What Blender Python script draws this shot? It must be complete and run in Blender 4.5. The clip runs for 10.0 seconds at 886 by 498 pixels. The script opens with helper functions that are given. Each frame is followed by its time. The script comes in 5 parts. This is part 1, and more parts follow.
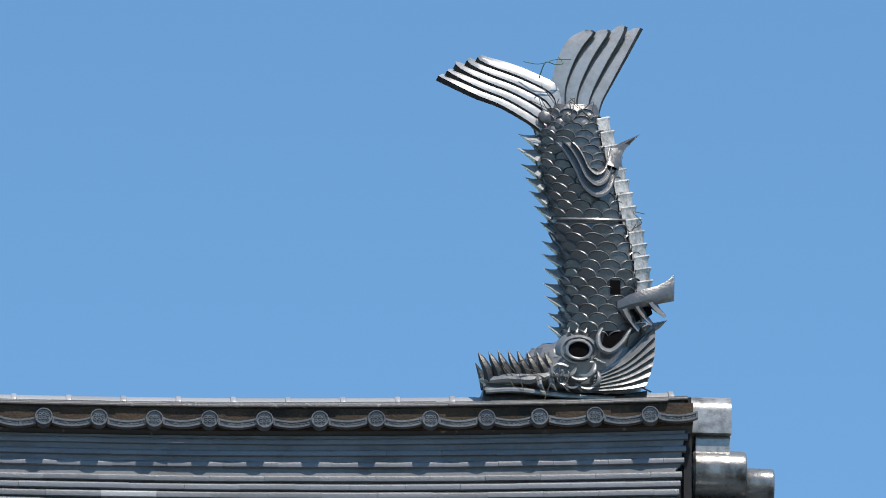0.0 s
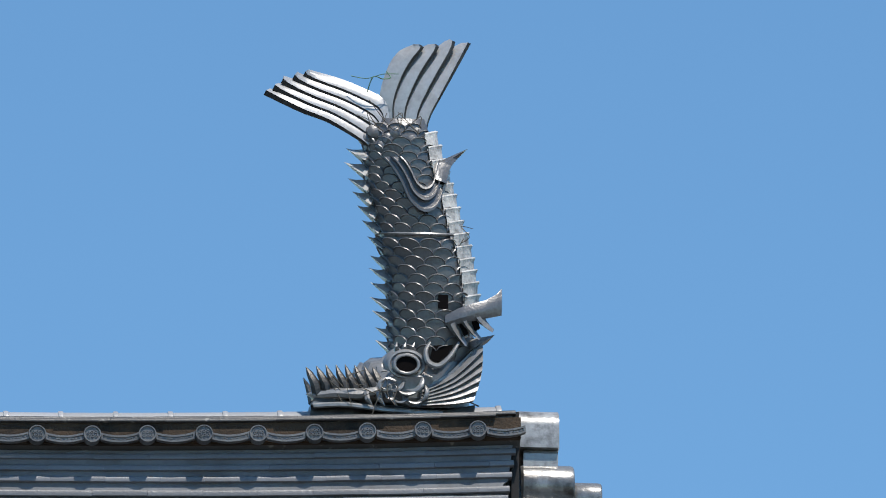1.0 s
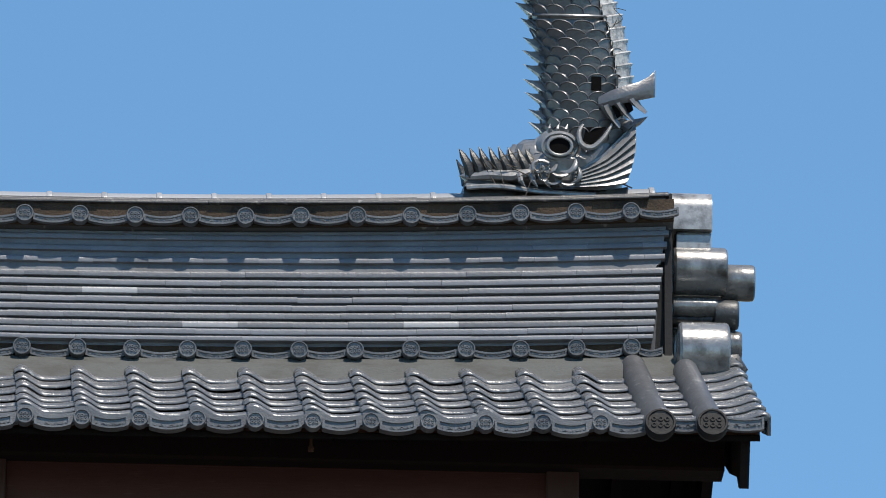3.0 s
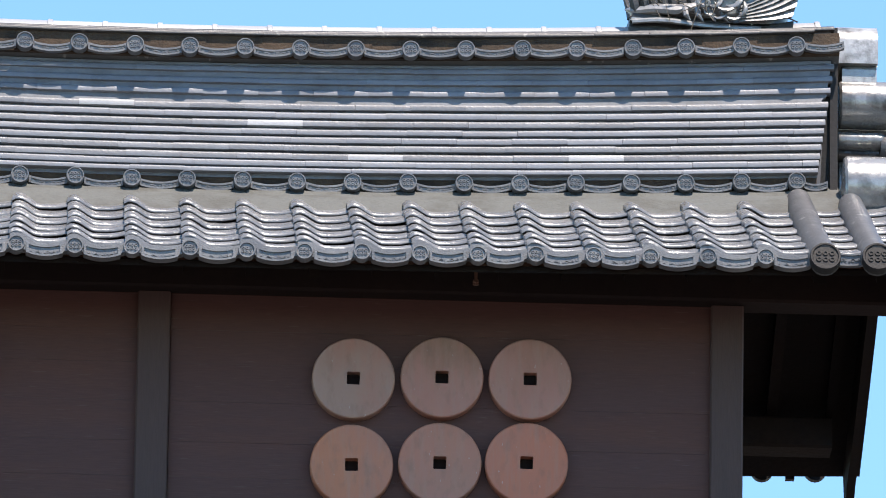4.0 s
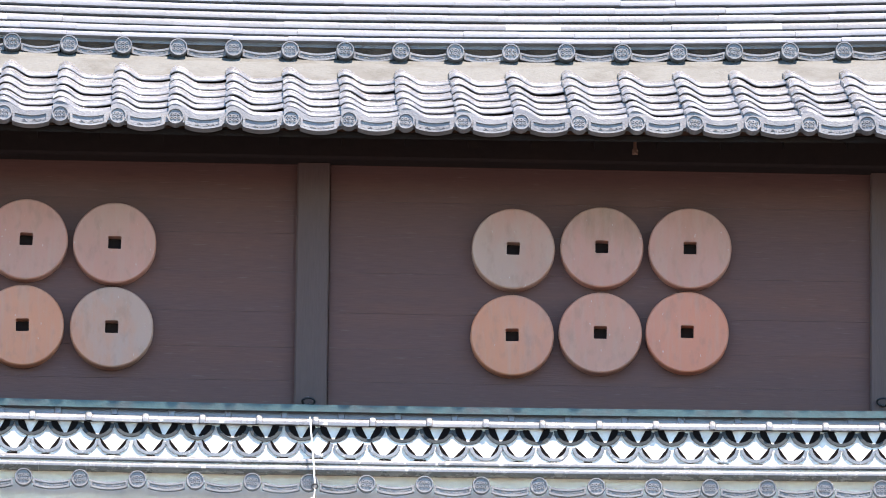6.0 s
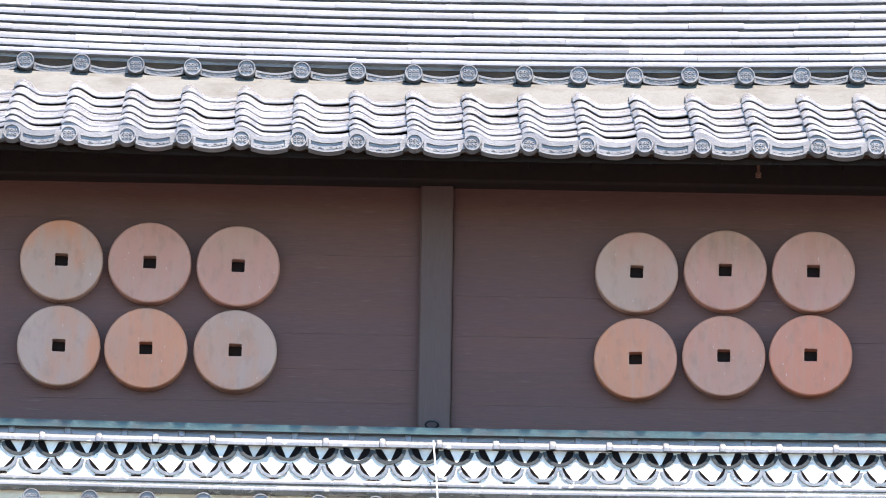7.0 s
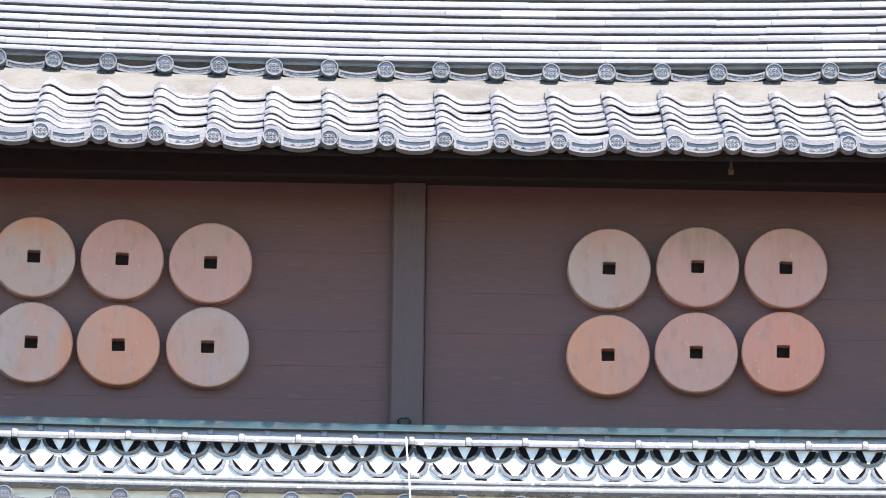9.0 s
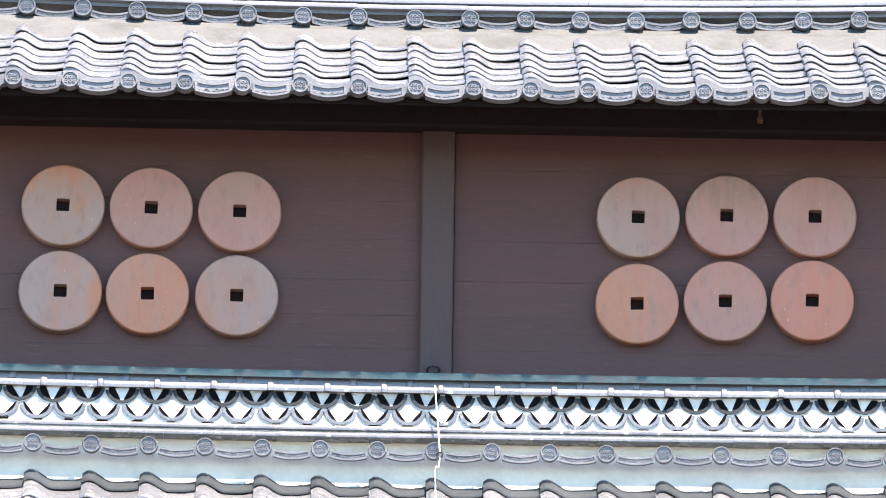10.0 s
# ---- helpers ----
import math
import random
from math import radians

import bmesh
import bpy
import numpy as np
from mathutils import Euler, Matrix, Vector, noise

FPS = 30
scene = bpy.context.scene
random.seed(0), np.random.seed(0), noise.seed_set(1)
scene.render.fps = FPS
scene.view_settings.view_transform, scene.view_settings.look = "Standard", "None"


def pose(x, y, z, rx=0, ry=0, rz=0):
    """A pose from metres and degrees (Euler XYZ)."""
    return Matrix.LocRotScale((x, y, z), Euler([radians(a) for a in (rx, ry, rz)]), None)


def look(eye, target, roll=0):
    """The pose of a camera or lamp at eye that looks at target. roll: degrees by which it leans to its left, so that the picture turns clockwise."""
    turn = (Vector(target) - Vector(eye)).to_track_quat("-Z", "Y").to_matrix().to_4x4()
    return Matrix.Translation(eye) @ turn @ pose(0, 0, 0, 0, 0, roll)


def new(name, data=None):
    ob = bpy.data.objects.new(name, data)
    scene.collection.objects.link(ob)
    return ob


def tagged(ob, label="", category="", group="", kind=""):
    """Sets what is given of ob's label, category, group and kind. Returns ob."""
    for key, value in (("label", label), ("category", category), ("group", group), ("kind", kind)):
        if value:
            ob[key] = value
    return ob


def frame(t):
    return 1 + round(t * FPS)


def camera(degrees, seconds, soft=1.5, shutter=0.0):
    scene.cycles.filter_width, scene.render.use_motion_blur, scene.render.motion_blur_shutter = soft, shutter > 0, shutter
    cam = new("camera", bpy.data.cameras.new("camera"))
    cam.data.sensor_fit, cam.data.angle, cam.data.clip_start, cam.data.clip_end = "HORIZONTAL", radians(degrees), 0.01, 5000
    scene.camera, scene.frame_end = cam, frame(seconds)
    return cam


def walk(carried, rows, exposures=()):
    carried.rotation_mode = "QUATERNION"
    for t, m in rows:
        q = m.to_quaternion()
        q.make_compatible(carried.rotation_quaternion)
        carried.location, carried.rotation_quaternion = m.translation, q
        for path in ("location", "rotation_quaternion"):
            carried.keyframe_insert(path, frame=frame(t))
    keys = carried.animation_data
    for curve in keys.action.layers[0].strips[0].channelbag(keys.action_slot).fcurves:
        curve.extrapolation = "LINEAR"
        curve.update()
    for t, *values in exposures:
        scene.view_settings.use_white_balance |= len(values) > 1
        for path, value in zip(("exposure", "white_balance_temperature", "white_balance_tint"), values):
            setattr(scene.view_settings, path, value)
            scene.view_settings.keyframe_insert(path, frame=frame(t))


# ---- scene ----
# A hand-held long lens, far below, that only turns.
cam = camera(4.673, 10.0, soft=1.0)
EYE = (-0.42, -50.0, 1.6)
TURNS = [  # seconds, yaw, pitch, lean
    (0.0, -2.8410, 18.4967, -0.567),
    (0.5, -3.4173, 18.5179, -0.346),
    (1.0, -3.7990, 18.5796, -0.270),
    (1.2, -3.6680, 18.5880, -0.210),
    (1.5, -3.6185, 18.6113, -0.122),
    (1.7, -3.5950, 18.5200, -0.095),
    (2.0, -3.4544, 18.3321, -0.055),
    (2.5, -3.2314, 17.9604, -0.198),
    (2.7, -3.0048, 17.5966, -0.330),
    (2.8, -2.9970, 17.5120, -0.390),
    (3.0, -2.9577, 17.4224, -0.523),
    (3.2, -2.8122, 17.1547, -0.524),
    (4.3, -1.9375, 16.3104, -1.007),
    (4.5, -1.9218, 16.1084, -1.001),
    (4.7, -1.9250, 15.9800, -0.950),
    (5.0, -1.8122, 15.9291, -0.866),
    (5.3, -1.7410, 15.9890, -0.750),
    (5.5, -1.6572, 15.9482, -0.674),
    (5.8, -1.3830, 15.8650, -0.695),
    (6.0, -1.1928, 15.8374, -0.709),
    (6.2, -0.8545, 15.8579, -0.736),
    (7.3, -0.5061, 16.0797, -0.892),
    (7.5, -0.6850, 16.2204, -0.926),
    (7.8, -0.5770, 16.0690, -0.760),
    (8.0, -0.5655, 16.0038, -0.661),
    (8.5, -0.5055, 15.9080, -0.632),
    (8.8, -0.5950, 15.9160, -0.750),
    (9.0, -0.6656, 15.9354, -0.828),
    (9.2, -0.6160, 15.8850, -0.790),
    (9.5, -0.4577, 15.7777, -0.725),
    (9.8, -0.3980, 15.6970, -0.820),
    (10.0, -0.5103, 15.6618, -0.889),
]
EXPOSURES = [  # seconds, stops, kelvin, tint
    (0.0, 0.47, 6500, 10), (3.2, 0.47, 6600, 11), (4.3, 1.65, 6900, 17), (4.5, 1.72, 6900, 17), (5.0, 2.12, 7000, 18),
    (5.5, 2.25, 7000, 19), (6.0, 2.36, 7000, 20), (7.3, 2.5, 7000, 20), (10.0, 2.5, 7000, 20)]
walk(cam, [(t, pose(*EYE, 90 + pitch, 0, yaw) @ pose(0, 0, 0, 0, 0, -lean)) for t, yaw, pitch, lean in TURNS], EXPOSURES)

# ---- light ----
TO_SUN = Vector((0.215, -0.405, 1.0)).normalized()
world = bpy.data.worlds.new("sky")
scene.world = world
world.use_nodes = True
wn = world.node_tree.nodes
sky = wn.new("ShaderNodeTexSky")
sky.sky_type, sky.sun_disc = "NISHITA", False
sky.sun_elevation = math.asin(TO_SUN.z)
sky.sun_rotation = math.atan2(TO_SUN.x, TO_SUN.y)
sky.altitude, sky.air_density, sky.dust_density, sky.ozone_density = 1500, 1.0, 0.0, 3.0
tint = wn.new("ShaderNodeMix")
tint.data_type, tint.blend_type = "RGBA", "MULTIPLY"
tint.inputs[0].default_value, tint.inputs[7].default_value = 1.0, (0.76, 1.03, 1.06, 1)
world.node_tree.links.new(sky.outputs[0], tint.inputs[6])
world.node_tree.links.new(tint.outputs[2], wn["Background"].inputs[0])
wn["Background"].inputs[1].default_value = 0.118
sun_data = bpy.data.lights.new("sun", "SUN")
sun_data.energy, sun_data.angle, sun_data.color = 4.0, radians(0.5), (1.0, 0.93, 0.84)
sun_lamp = new("sun", sun_data)
sun_lamp.matrix_world = look(TO_SUN * 60, (0, 0, 0))


# ---- materials ----
def material(name, base, rough=0.5, metal=0.0, vary=0.12, grain=40.0, stain=(0.5, 0.5, 0.5), stain_amount=0.0,
             stain_scale=3.0, bump=0.15, bump_scale=60.0, per_object=0.0, stretch=(1, 1, 1), rough_vary=0.12, spec=0.5, edge=(0.46, 0.68), specks=0.0):
    """Base colour with fine grain, broad stains and a shift from object to object."""
    m = bpy.data.materials.new(name)
    m.use_nodes = True
    n, l = m.node_tree.nodes, m.node_tree.links
    b = n["Principled BSDF"]
    b.inputs["Metallic"].default_value = metal
    b.inputs["Specular IOR Level"].default_value = spec
    co = n.new("ShaderNodeTexCoord")
    geo = n.new("ShaderNodeNewGeometry")
    mp = n.new("ShaderNodeMapping")
    mp.inputs["Scale"].default_value = stretch
    l.new(geo.outputs["Position"], mp.inputs[0])
    fine = n.new("ShaderNodeTexNoise")
    fine.inputs["Scale"].default_value, fine.inputs["Detail"].default_value = grain, 6
    broad = n.new("ShaderNodeTexNoise")
    broad.inputs["Scale"].default_value, broad.inputs["Detail"].default_value = stain_scale, 8
    broad.inputs["Roughness"].default_value = 0.65
    l.new(mp.outputs[0], fine.inputs[0])
    l.new(mp.outputs[0], broad.inputs[0])
    ramp = n.new("ShaderNodeMapRange")
    ramp.inputs["From Min"].default_value, ramp.inputs["From Max"].default_value = edge
    ramp.inputs["To Max"].default_value = stain_amount
    l.new(broad.outputs[0], ramp.inputs[0])
    mix = n.new("ShaderNodeMix")
    mix.data_type = "RGBA"
    mix.inputs[6].default_value, mix.inputs[7].default_value = (*base, 1), (*stain, 1)
    l.new(ramp.outputs[0], mix.inputs[0])
    val = n.new("ShaderNodeMath")
    val.operation = "MULTIPLY_ADD"
    val.inputs[1].default_value, val.inputs[2].default_value = 2 * vary, 1 - vary
    l.new(fine.outputs[0], val.inputs[0])
    info = n.new("ShaderNodeObjectInfo")
    val2 = n.new("ShaderNodeMath")
    val2.operation = "MULTIPLY_ADD"
    val2.inputs[1].default_value, val2.inputs[2].default_value = 2 * per_object, 1 - per_object
    l.new(info.outputs["Random"], val2.inputs[0])
    val3 = n.new("ShaderNodeMath")
    val3.operation = "MULTIPLY"
    l.new(val.outputs[0], val3.inputs[0])
    l.new(val2.outputs[0], val3.inputs[1])
    hsv = n.new("ShaderNodeHueSaturation")
    spots = n.new("ShaderNodeTexNoise")
    spots.inputs["Scale"].default_value, spots.inputs["Detail"].default_value = 23, 3
    l.new(mp.outputs[0], spots.inputs[0])
    cut = n.new("ShaderNodeMapRange")
    cut.inputs["From Min"].default_value, cut.inputs["From Max"].default_value = 0.64, 0.72
    cut.inputs["To Max"].default_value = specks
    l.new(spots.outputs[0], cut.inputs[0])
    lich = n.new("ShaderNodeMix")
    lich.data_type = "RGBA"
    lich.inputs[7].default_value = (0.50, 0.49, 0.45, 1)
    l.new(cut.outputs[0], lich.inputs[0])
    l.new(mix.outputs[2], lich.inputs[6])
    l.new(lich.outputs[2], hsv.inputs["Color"])
    l.new(val3.outputs[0], hsv.inputs["Value"])
    l.new(hsv.outputs[0], b.inputs["Base Color"])
    rr = n.new("ShaderNodeMath")
    rr.operation = "MULTIPLY_ADD"
    rr.inputs[1].default_value, rr.inputs[2].default_value = 2 * rough_vary, rough - rough_vary
    l.new(broad.outputs[0], rr.inputs[0])
    l.new(rr.outputs[0], b.inputs["Roughness"])
    bn = n.new("ShaderNodeTexNoise")
    bn.inputs["Scale"].default_value, bn.inputs["Detail"].default_value = bump_scale, 5
    l.new(mp.outputs[0], bn.inputs[0])
    bu = n.new("ShaderNodeBump")
    bu.inputs["Strength"].default_value, bu.inputs["Distance"].default_value = bump, 0.01
    l.new(bn.outputs[0], bu.inputs["Height"])
    l.new(bu.outputs[0], b.inputs["Normal"])
    return m


TILE = material("smoked_clay_tile", (0.108, 0.111, 0.116), 0.27, 0.0, 0.2, 70, (0.20, 0.197, 0.19), 0.5, 5, 0.2, 90, 0.14, spec=0.7, specks=0.55)
TILE_BLUE = material("bluish_ridge_tile", (0.158, 0.166, 0.184), 0.40, 0.0, 0.15, 60, (0.12, 0.122, 0.132), 0.5, 4, 0.15, 80, 0.10, spec=0.4)
TILE_RIDGE = material("grey_ridge_tile", (0.144, 0.149, 0.160), 0.38, 0.0, 0.18, 60, (0.10, 0.102, 0.107), 0.5, 5, 0.2, 80, 0.12, spec=0.45)
ROLL = material("grey_roll_tile", (0.070, 0.070, 0.072), 0.42, 0.0, 0.2, 60, (0.055, 0.054, 0.053), 0.5, 5, 0.2, 90, 0.1, specks=0.4)
TILE_DARK = material("dark_clay_tile", (0.042, 0.042, 0.043), 0.42, 0.0, 0.2, 60, (0.075, 0.074, 0.071), 0.5, 6, 0.2, 90, 0.1, specks=0.3)
# Pale copy of the tile: white sun glints are put into its colour.
TILE_PALE = material("glint_pale_tile", (0.29, 0.293, 0.30), 0.34, 0.0, 0.15, 60, (0.30, 0.30, 0.295), 0.5, 6, 0.15, 80, 0.12, spec=0.6)
CREST = material("unglazed_crest_tile", (0.115, 0.117, 0.123), 0.42, 0.0, 0.2, 80, (0.18, 0.18, 0.177), 0.5, 8, 0.25, 120, 0.14)
MORTAR = material("grey_mortar", (0.076, 0.079, 0.073), 0.85, 0.0, 0.2, 50, (0.045, 0.042, 0.034), 0.8, 4, 0.4, 60)
BED = material("dark_clay_bed", (0.075, 0.082, 0.098), 0.8, 0.0, 0.2, 40, (0.11, 0.09, 0.07), 0.5, 4, 0.1, 60)
PLASTER = material("white_lime_plaster", (0.54, 0.53, 0.495), 0.85, 0.0, 0.10, 40, (0.27, 0.26, 0.235), 0.75, 5, 0.25, 50)
WOOD = material("dark_stained_boards", (0.090, 0.0410, 0.0340), 0.60, 0.0, 0.2, 30, (0.114, 0.048, 0.034), 0.6, 1.6, 0.12, 40, 0.03, (0.35, 1, 4), spec=0.25, specks=0.05)
POST = material("weathered_post_wood", (0.082, 0.049, 0.042), 0.66, 0.0, 0.18, 30, (0.066, 0.046, 0.04), 0.5, 2.0, 0.15, 40, 0.04, (4, 4, 0.35), spec=0.25)
# RAFTER and PLATE are near black: the eave's shade is put into their colour.
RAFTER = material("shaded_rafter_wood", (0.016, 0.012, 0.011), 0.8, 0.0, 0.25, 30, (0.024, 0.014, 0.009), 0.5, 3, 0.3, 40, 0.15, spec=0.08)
PLATE = material("shaded_plate_wood", (0.020, 0.014, 0.013), 0.8, 0.0, 0.2, 30, (0.030, 0.018, 0.014), 0.5, 2, 0.15, 40, spec=0.05)
FASCIA = material("reddish_eave_board", (0.12, 0.055, 0.032), 0.7, 0.0, 0.3, 30, (0.03, 0.02, 0.016), 1.0, 2.5, 0.3, 40)
CLAY = material("brown_clay_fill", (0.055, 0.034, 0.019), 0.9, 0.0, 0.3, 30, (0.012, 0.010, 0.008), 1.0, 5, 0.5, 60)
COPPER = material("green_copper_sheet", (0.016, 0.048, 0.052), 0.5, 0.0, 0.35, 40, (0.02, 0.026, 0.030), 0.9, 6, 0.2, 60)
LEAD = material("weathered_silver_tile", (0.23, 0.23, 0.225), 0.27, 0.4, 0.25, 40, (0.028, 0.025, 0.022), 0.95, 9, 0.3, 25, 0.08, rough_vary=0.15, spec=0.8)
# Stained, and paler than LEAD: the crown's sunlit brightness is in its colour.
CROWN = material("stained_sunlit_tile", (0.34, 0.34, 0.335), 0.32, 0.2, 0.25, 50, (0.07, 0.066, 0.06), 0.95, 11, 0.2, 40, 0.05, spec=0.7)
# Darkened tile: the shade under covers and ridge is put into its colour.
SHADED_TILE = material("shaded_dark_tile", (0.030, 0.036, 0.039), 0.7, 0.0, 0.2, 50, (0.05, 0.056, 0.056), 0.6, 6, 0.2, 80, 0.12, spec=0.15)
# Near-black tile for shade painted on rear parts, and for dark discs.
NEAR_BLACK = material("near_black_tile", (0.017, 0.016, 0.016), 0.6, 0.0, 0.25, 40, (0.03, 0.027, 0.025), 0.6, 5, 0.2, 60, 0.1, spec=0.2)
# Darker than BRONZE: the shade on the near flank is put into the colour.
SCALE = material("dull_scale_metal", (0.135, 0.136, 0.14), 0.34, 0.45, 0.25, 60, (0.15, 0.15, 0.15), 0.5, 7, 0.2, 60, 0.12, rough_vary=0.18)
# Palest of the castings: sunlight on the belly is put into the colour.
BELLY = material("sunlit_belly_metal", (0.52, 0.505, 0.48), 0.5, 0.0, 0.35, 60, (0.09, 0.09, 0.088), 0.9, 14, 0.5, 40, 0.1, rough_vary=0.18)
BRONZE = material("weathered_grey_bronze", (0.25, 0.249, 0.246), 0.34, 0.35, 0.25, 60, (0.09, 0.09, 0.09), 0.7, 9, 0.13, 60, rough_vary=0.18)
# Pale copy of the casting: sun on fins and spines is in the colour.
FIN = material("smooth_sunlit_fin_metal", (0.40, 0.40, 0.40), 0.36, 0.35, 0.2, 50, (0.22, 0.22, 0.22), 0.6, 9, 0.08, 40, rough_vary=0.15)
DARK_BRONZE = material("dark_bronze_metal", (0.034, 0.033, 0.032), 0.42, 0.4, 0.25, 60, (0.10, 0.098, 0.095), 0.5, 9, 0.3, 60, rough_vary=0.15)
# Flat black that stands for the shade inside hollows and gaps.
HOLLOW = material("black_hollow_shade", (0.008, 0.007, 0.007), 0.9, spec=0.0)
IRON = material("black_iron", (0.03, 0.028, 0.028), 0.5, 0.6)
CORD = material("white_cord", (0.75, 0.74, 0.72), 0.7)
TWIG = material("dry_twig", (0.09, 0.078, 0.06), 0.8)
VINE = material("green_wire", (0.07, 0.16, 0.09), 0.6)
GROUND = material("brown_gravel_ground", (0.105, 0.088, 0.070), 0.95, 0.0, 0.25, 30, (0.075, 0.064, 0.05), 0.6, 0.3, 0.5, 20)
HALL = material("plain_plastered_wall", (0.62, 0.60, 0.56), 0.9, 0.0, 0.1, 10, (0.4, 0.38, 0.34), 0.4, 0.5, 0.2, 20)


def coin_material(name, base, stain, dx, dz, amount):
    """Tarnished copper: a base colour, a second tarnish that spreads in from one side, streaks down it and pale flecks."""
    m = bpy.data.materials.new(name)
    m.use_nodes = True
    n, l = m.node_tree.nodes, m.node_tree.links
    b = n["Principled BSDF"]
    b.inputs["Metallic"].default_value = 0.12
    geo, co = n.new("ShaderNodeNewGeometry"), n.new("ShaderNodeTexCoord")

    def noise_of(scale, detail, stretch):
        mp, t = n.new("ShaderNodeMapping"), n.new("ShaderNodeTexNoise")
        mp.inputs["Scale"].default_value = stretch
        t.inputs["Scale"].default_value, t.inputs["Detail"].default_value, t.inputs["Roughness"].default_value = scale, detail, 0.6
        l.new(geo.outputs["Position"], mp.inputs[0])
        l.new(mp.outputs[0], t.inputs[0])
        return t.outputs[0]

    def ranged(value, lo, hi, out_lo, out_hi):
        r = n.new("ShaderNodeMapRange")
        for key, v in zip(("From Min", "From Max", "To Min", "To Max"), (lo, hi, out_lo, out_hi)):
            r.inputs[key].default_value = v
        l.new(value, r.inputs[0])
        return r.outputs[0]

    def mixed(fac, a, colour, how="MIX"):
        x = n.new("ShaderNodeMix")
        x.data_type, x.blend_type = "RGBA", how
        l.new(fac, x.inputs[0])
        if isinstance(a, tuple):
            x.inputs[6].default_value = (*a, 1)
        else:
            l.new(a, x.inputs[6])
        x.inputs[7].default_value = (*colour, 1)
        return x.outputs[2]

    along = n.new("ShaderNodeVectorMath")
    along.operation = "DOT_PRODUCT"
    along.inputs[1].default_value = (dx * 2.4, 0, dz * 2.4)
    l.new(co.outputs["Object"], along.inputs[0])
    broad = noise_of(5.0, 6, (2.0, 1, 0.8))
    add = n.new("ShaderNodeMath")
    add.operation = "MULTIPLY_ADD"
    add.inputs[1].default_value = 2.2
    l.new(broad, add.inputs[0])
    l.new(along.outputs["Value"], add.inputs[2])
    col = mixed(ranged(add.outputs[0], 0.95, 1.75, 0.0, amount), base, stain)
    col = mixed(ranged(noise_of(9.0, 4, (3.0, 1, 0.35)), 0.46, 0.68, 0.0, 0.35), col, (0.37, 0.225, 0.165))
    col = mixed(ranged(noise_of(13.0, 5, (1.6, 1, 0.8)), 0.52, 0.70, 0.0, 0.30), col, (0.17, 0.105, 0.075))
    col = mixed(ranged(noise_of(42.0, 2, (1.3, 1, 0.7)), 0.71, 0.75, 0.0, 0.5), col, (0.50, 0.42, 0.38))
    l.new(col, b.inputs["Base Color"])
    l.new(ranged(broad, 0.3, 0.7, 0.48, 0.66), b.inputs["Roughness"])
    bump = n.new("ShaderNodeBump")
    bump.inputs["Strength"].default_value, bump.inputs["Distance"].default_value = 0.12, 0.006
    l.new(noise_of(45.0, 5, (1, 1, 1)), bump.inputs["Height"])
    l.new(bump.outputs[0], b.inputs["Normal"])
    return m


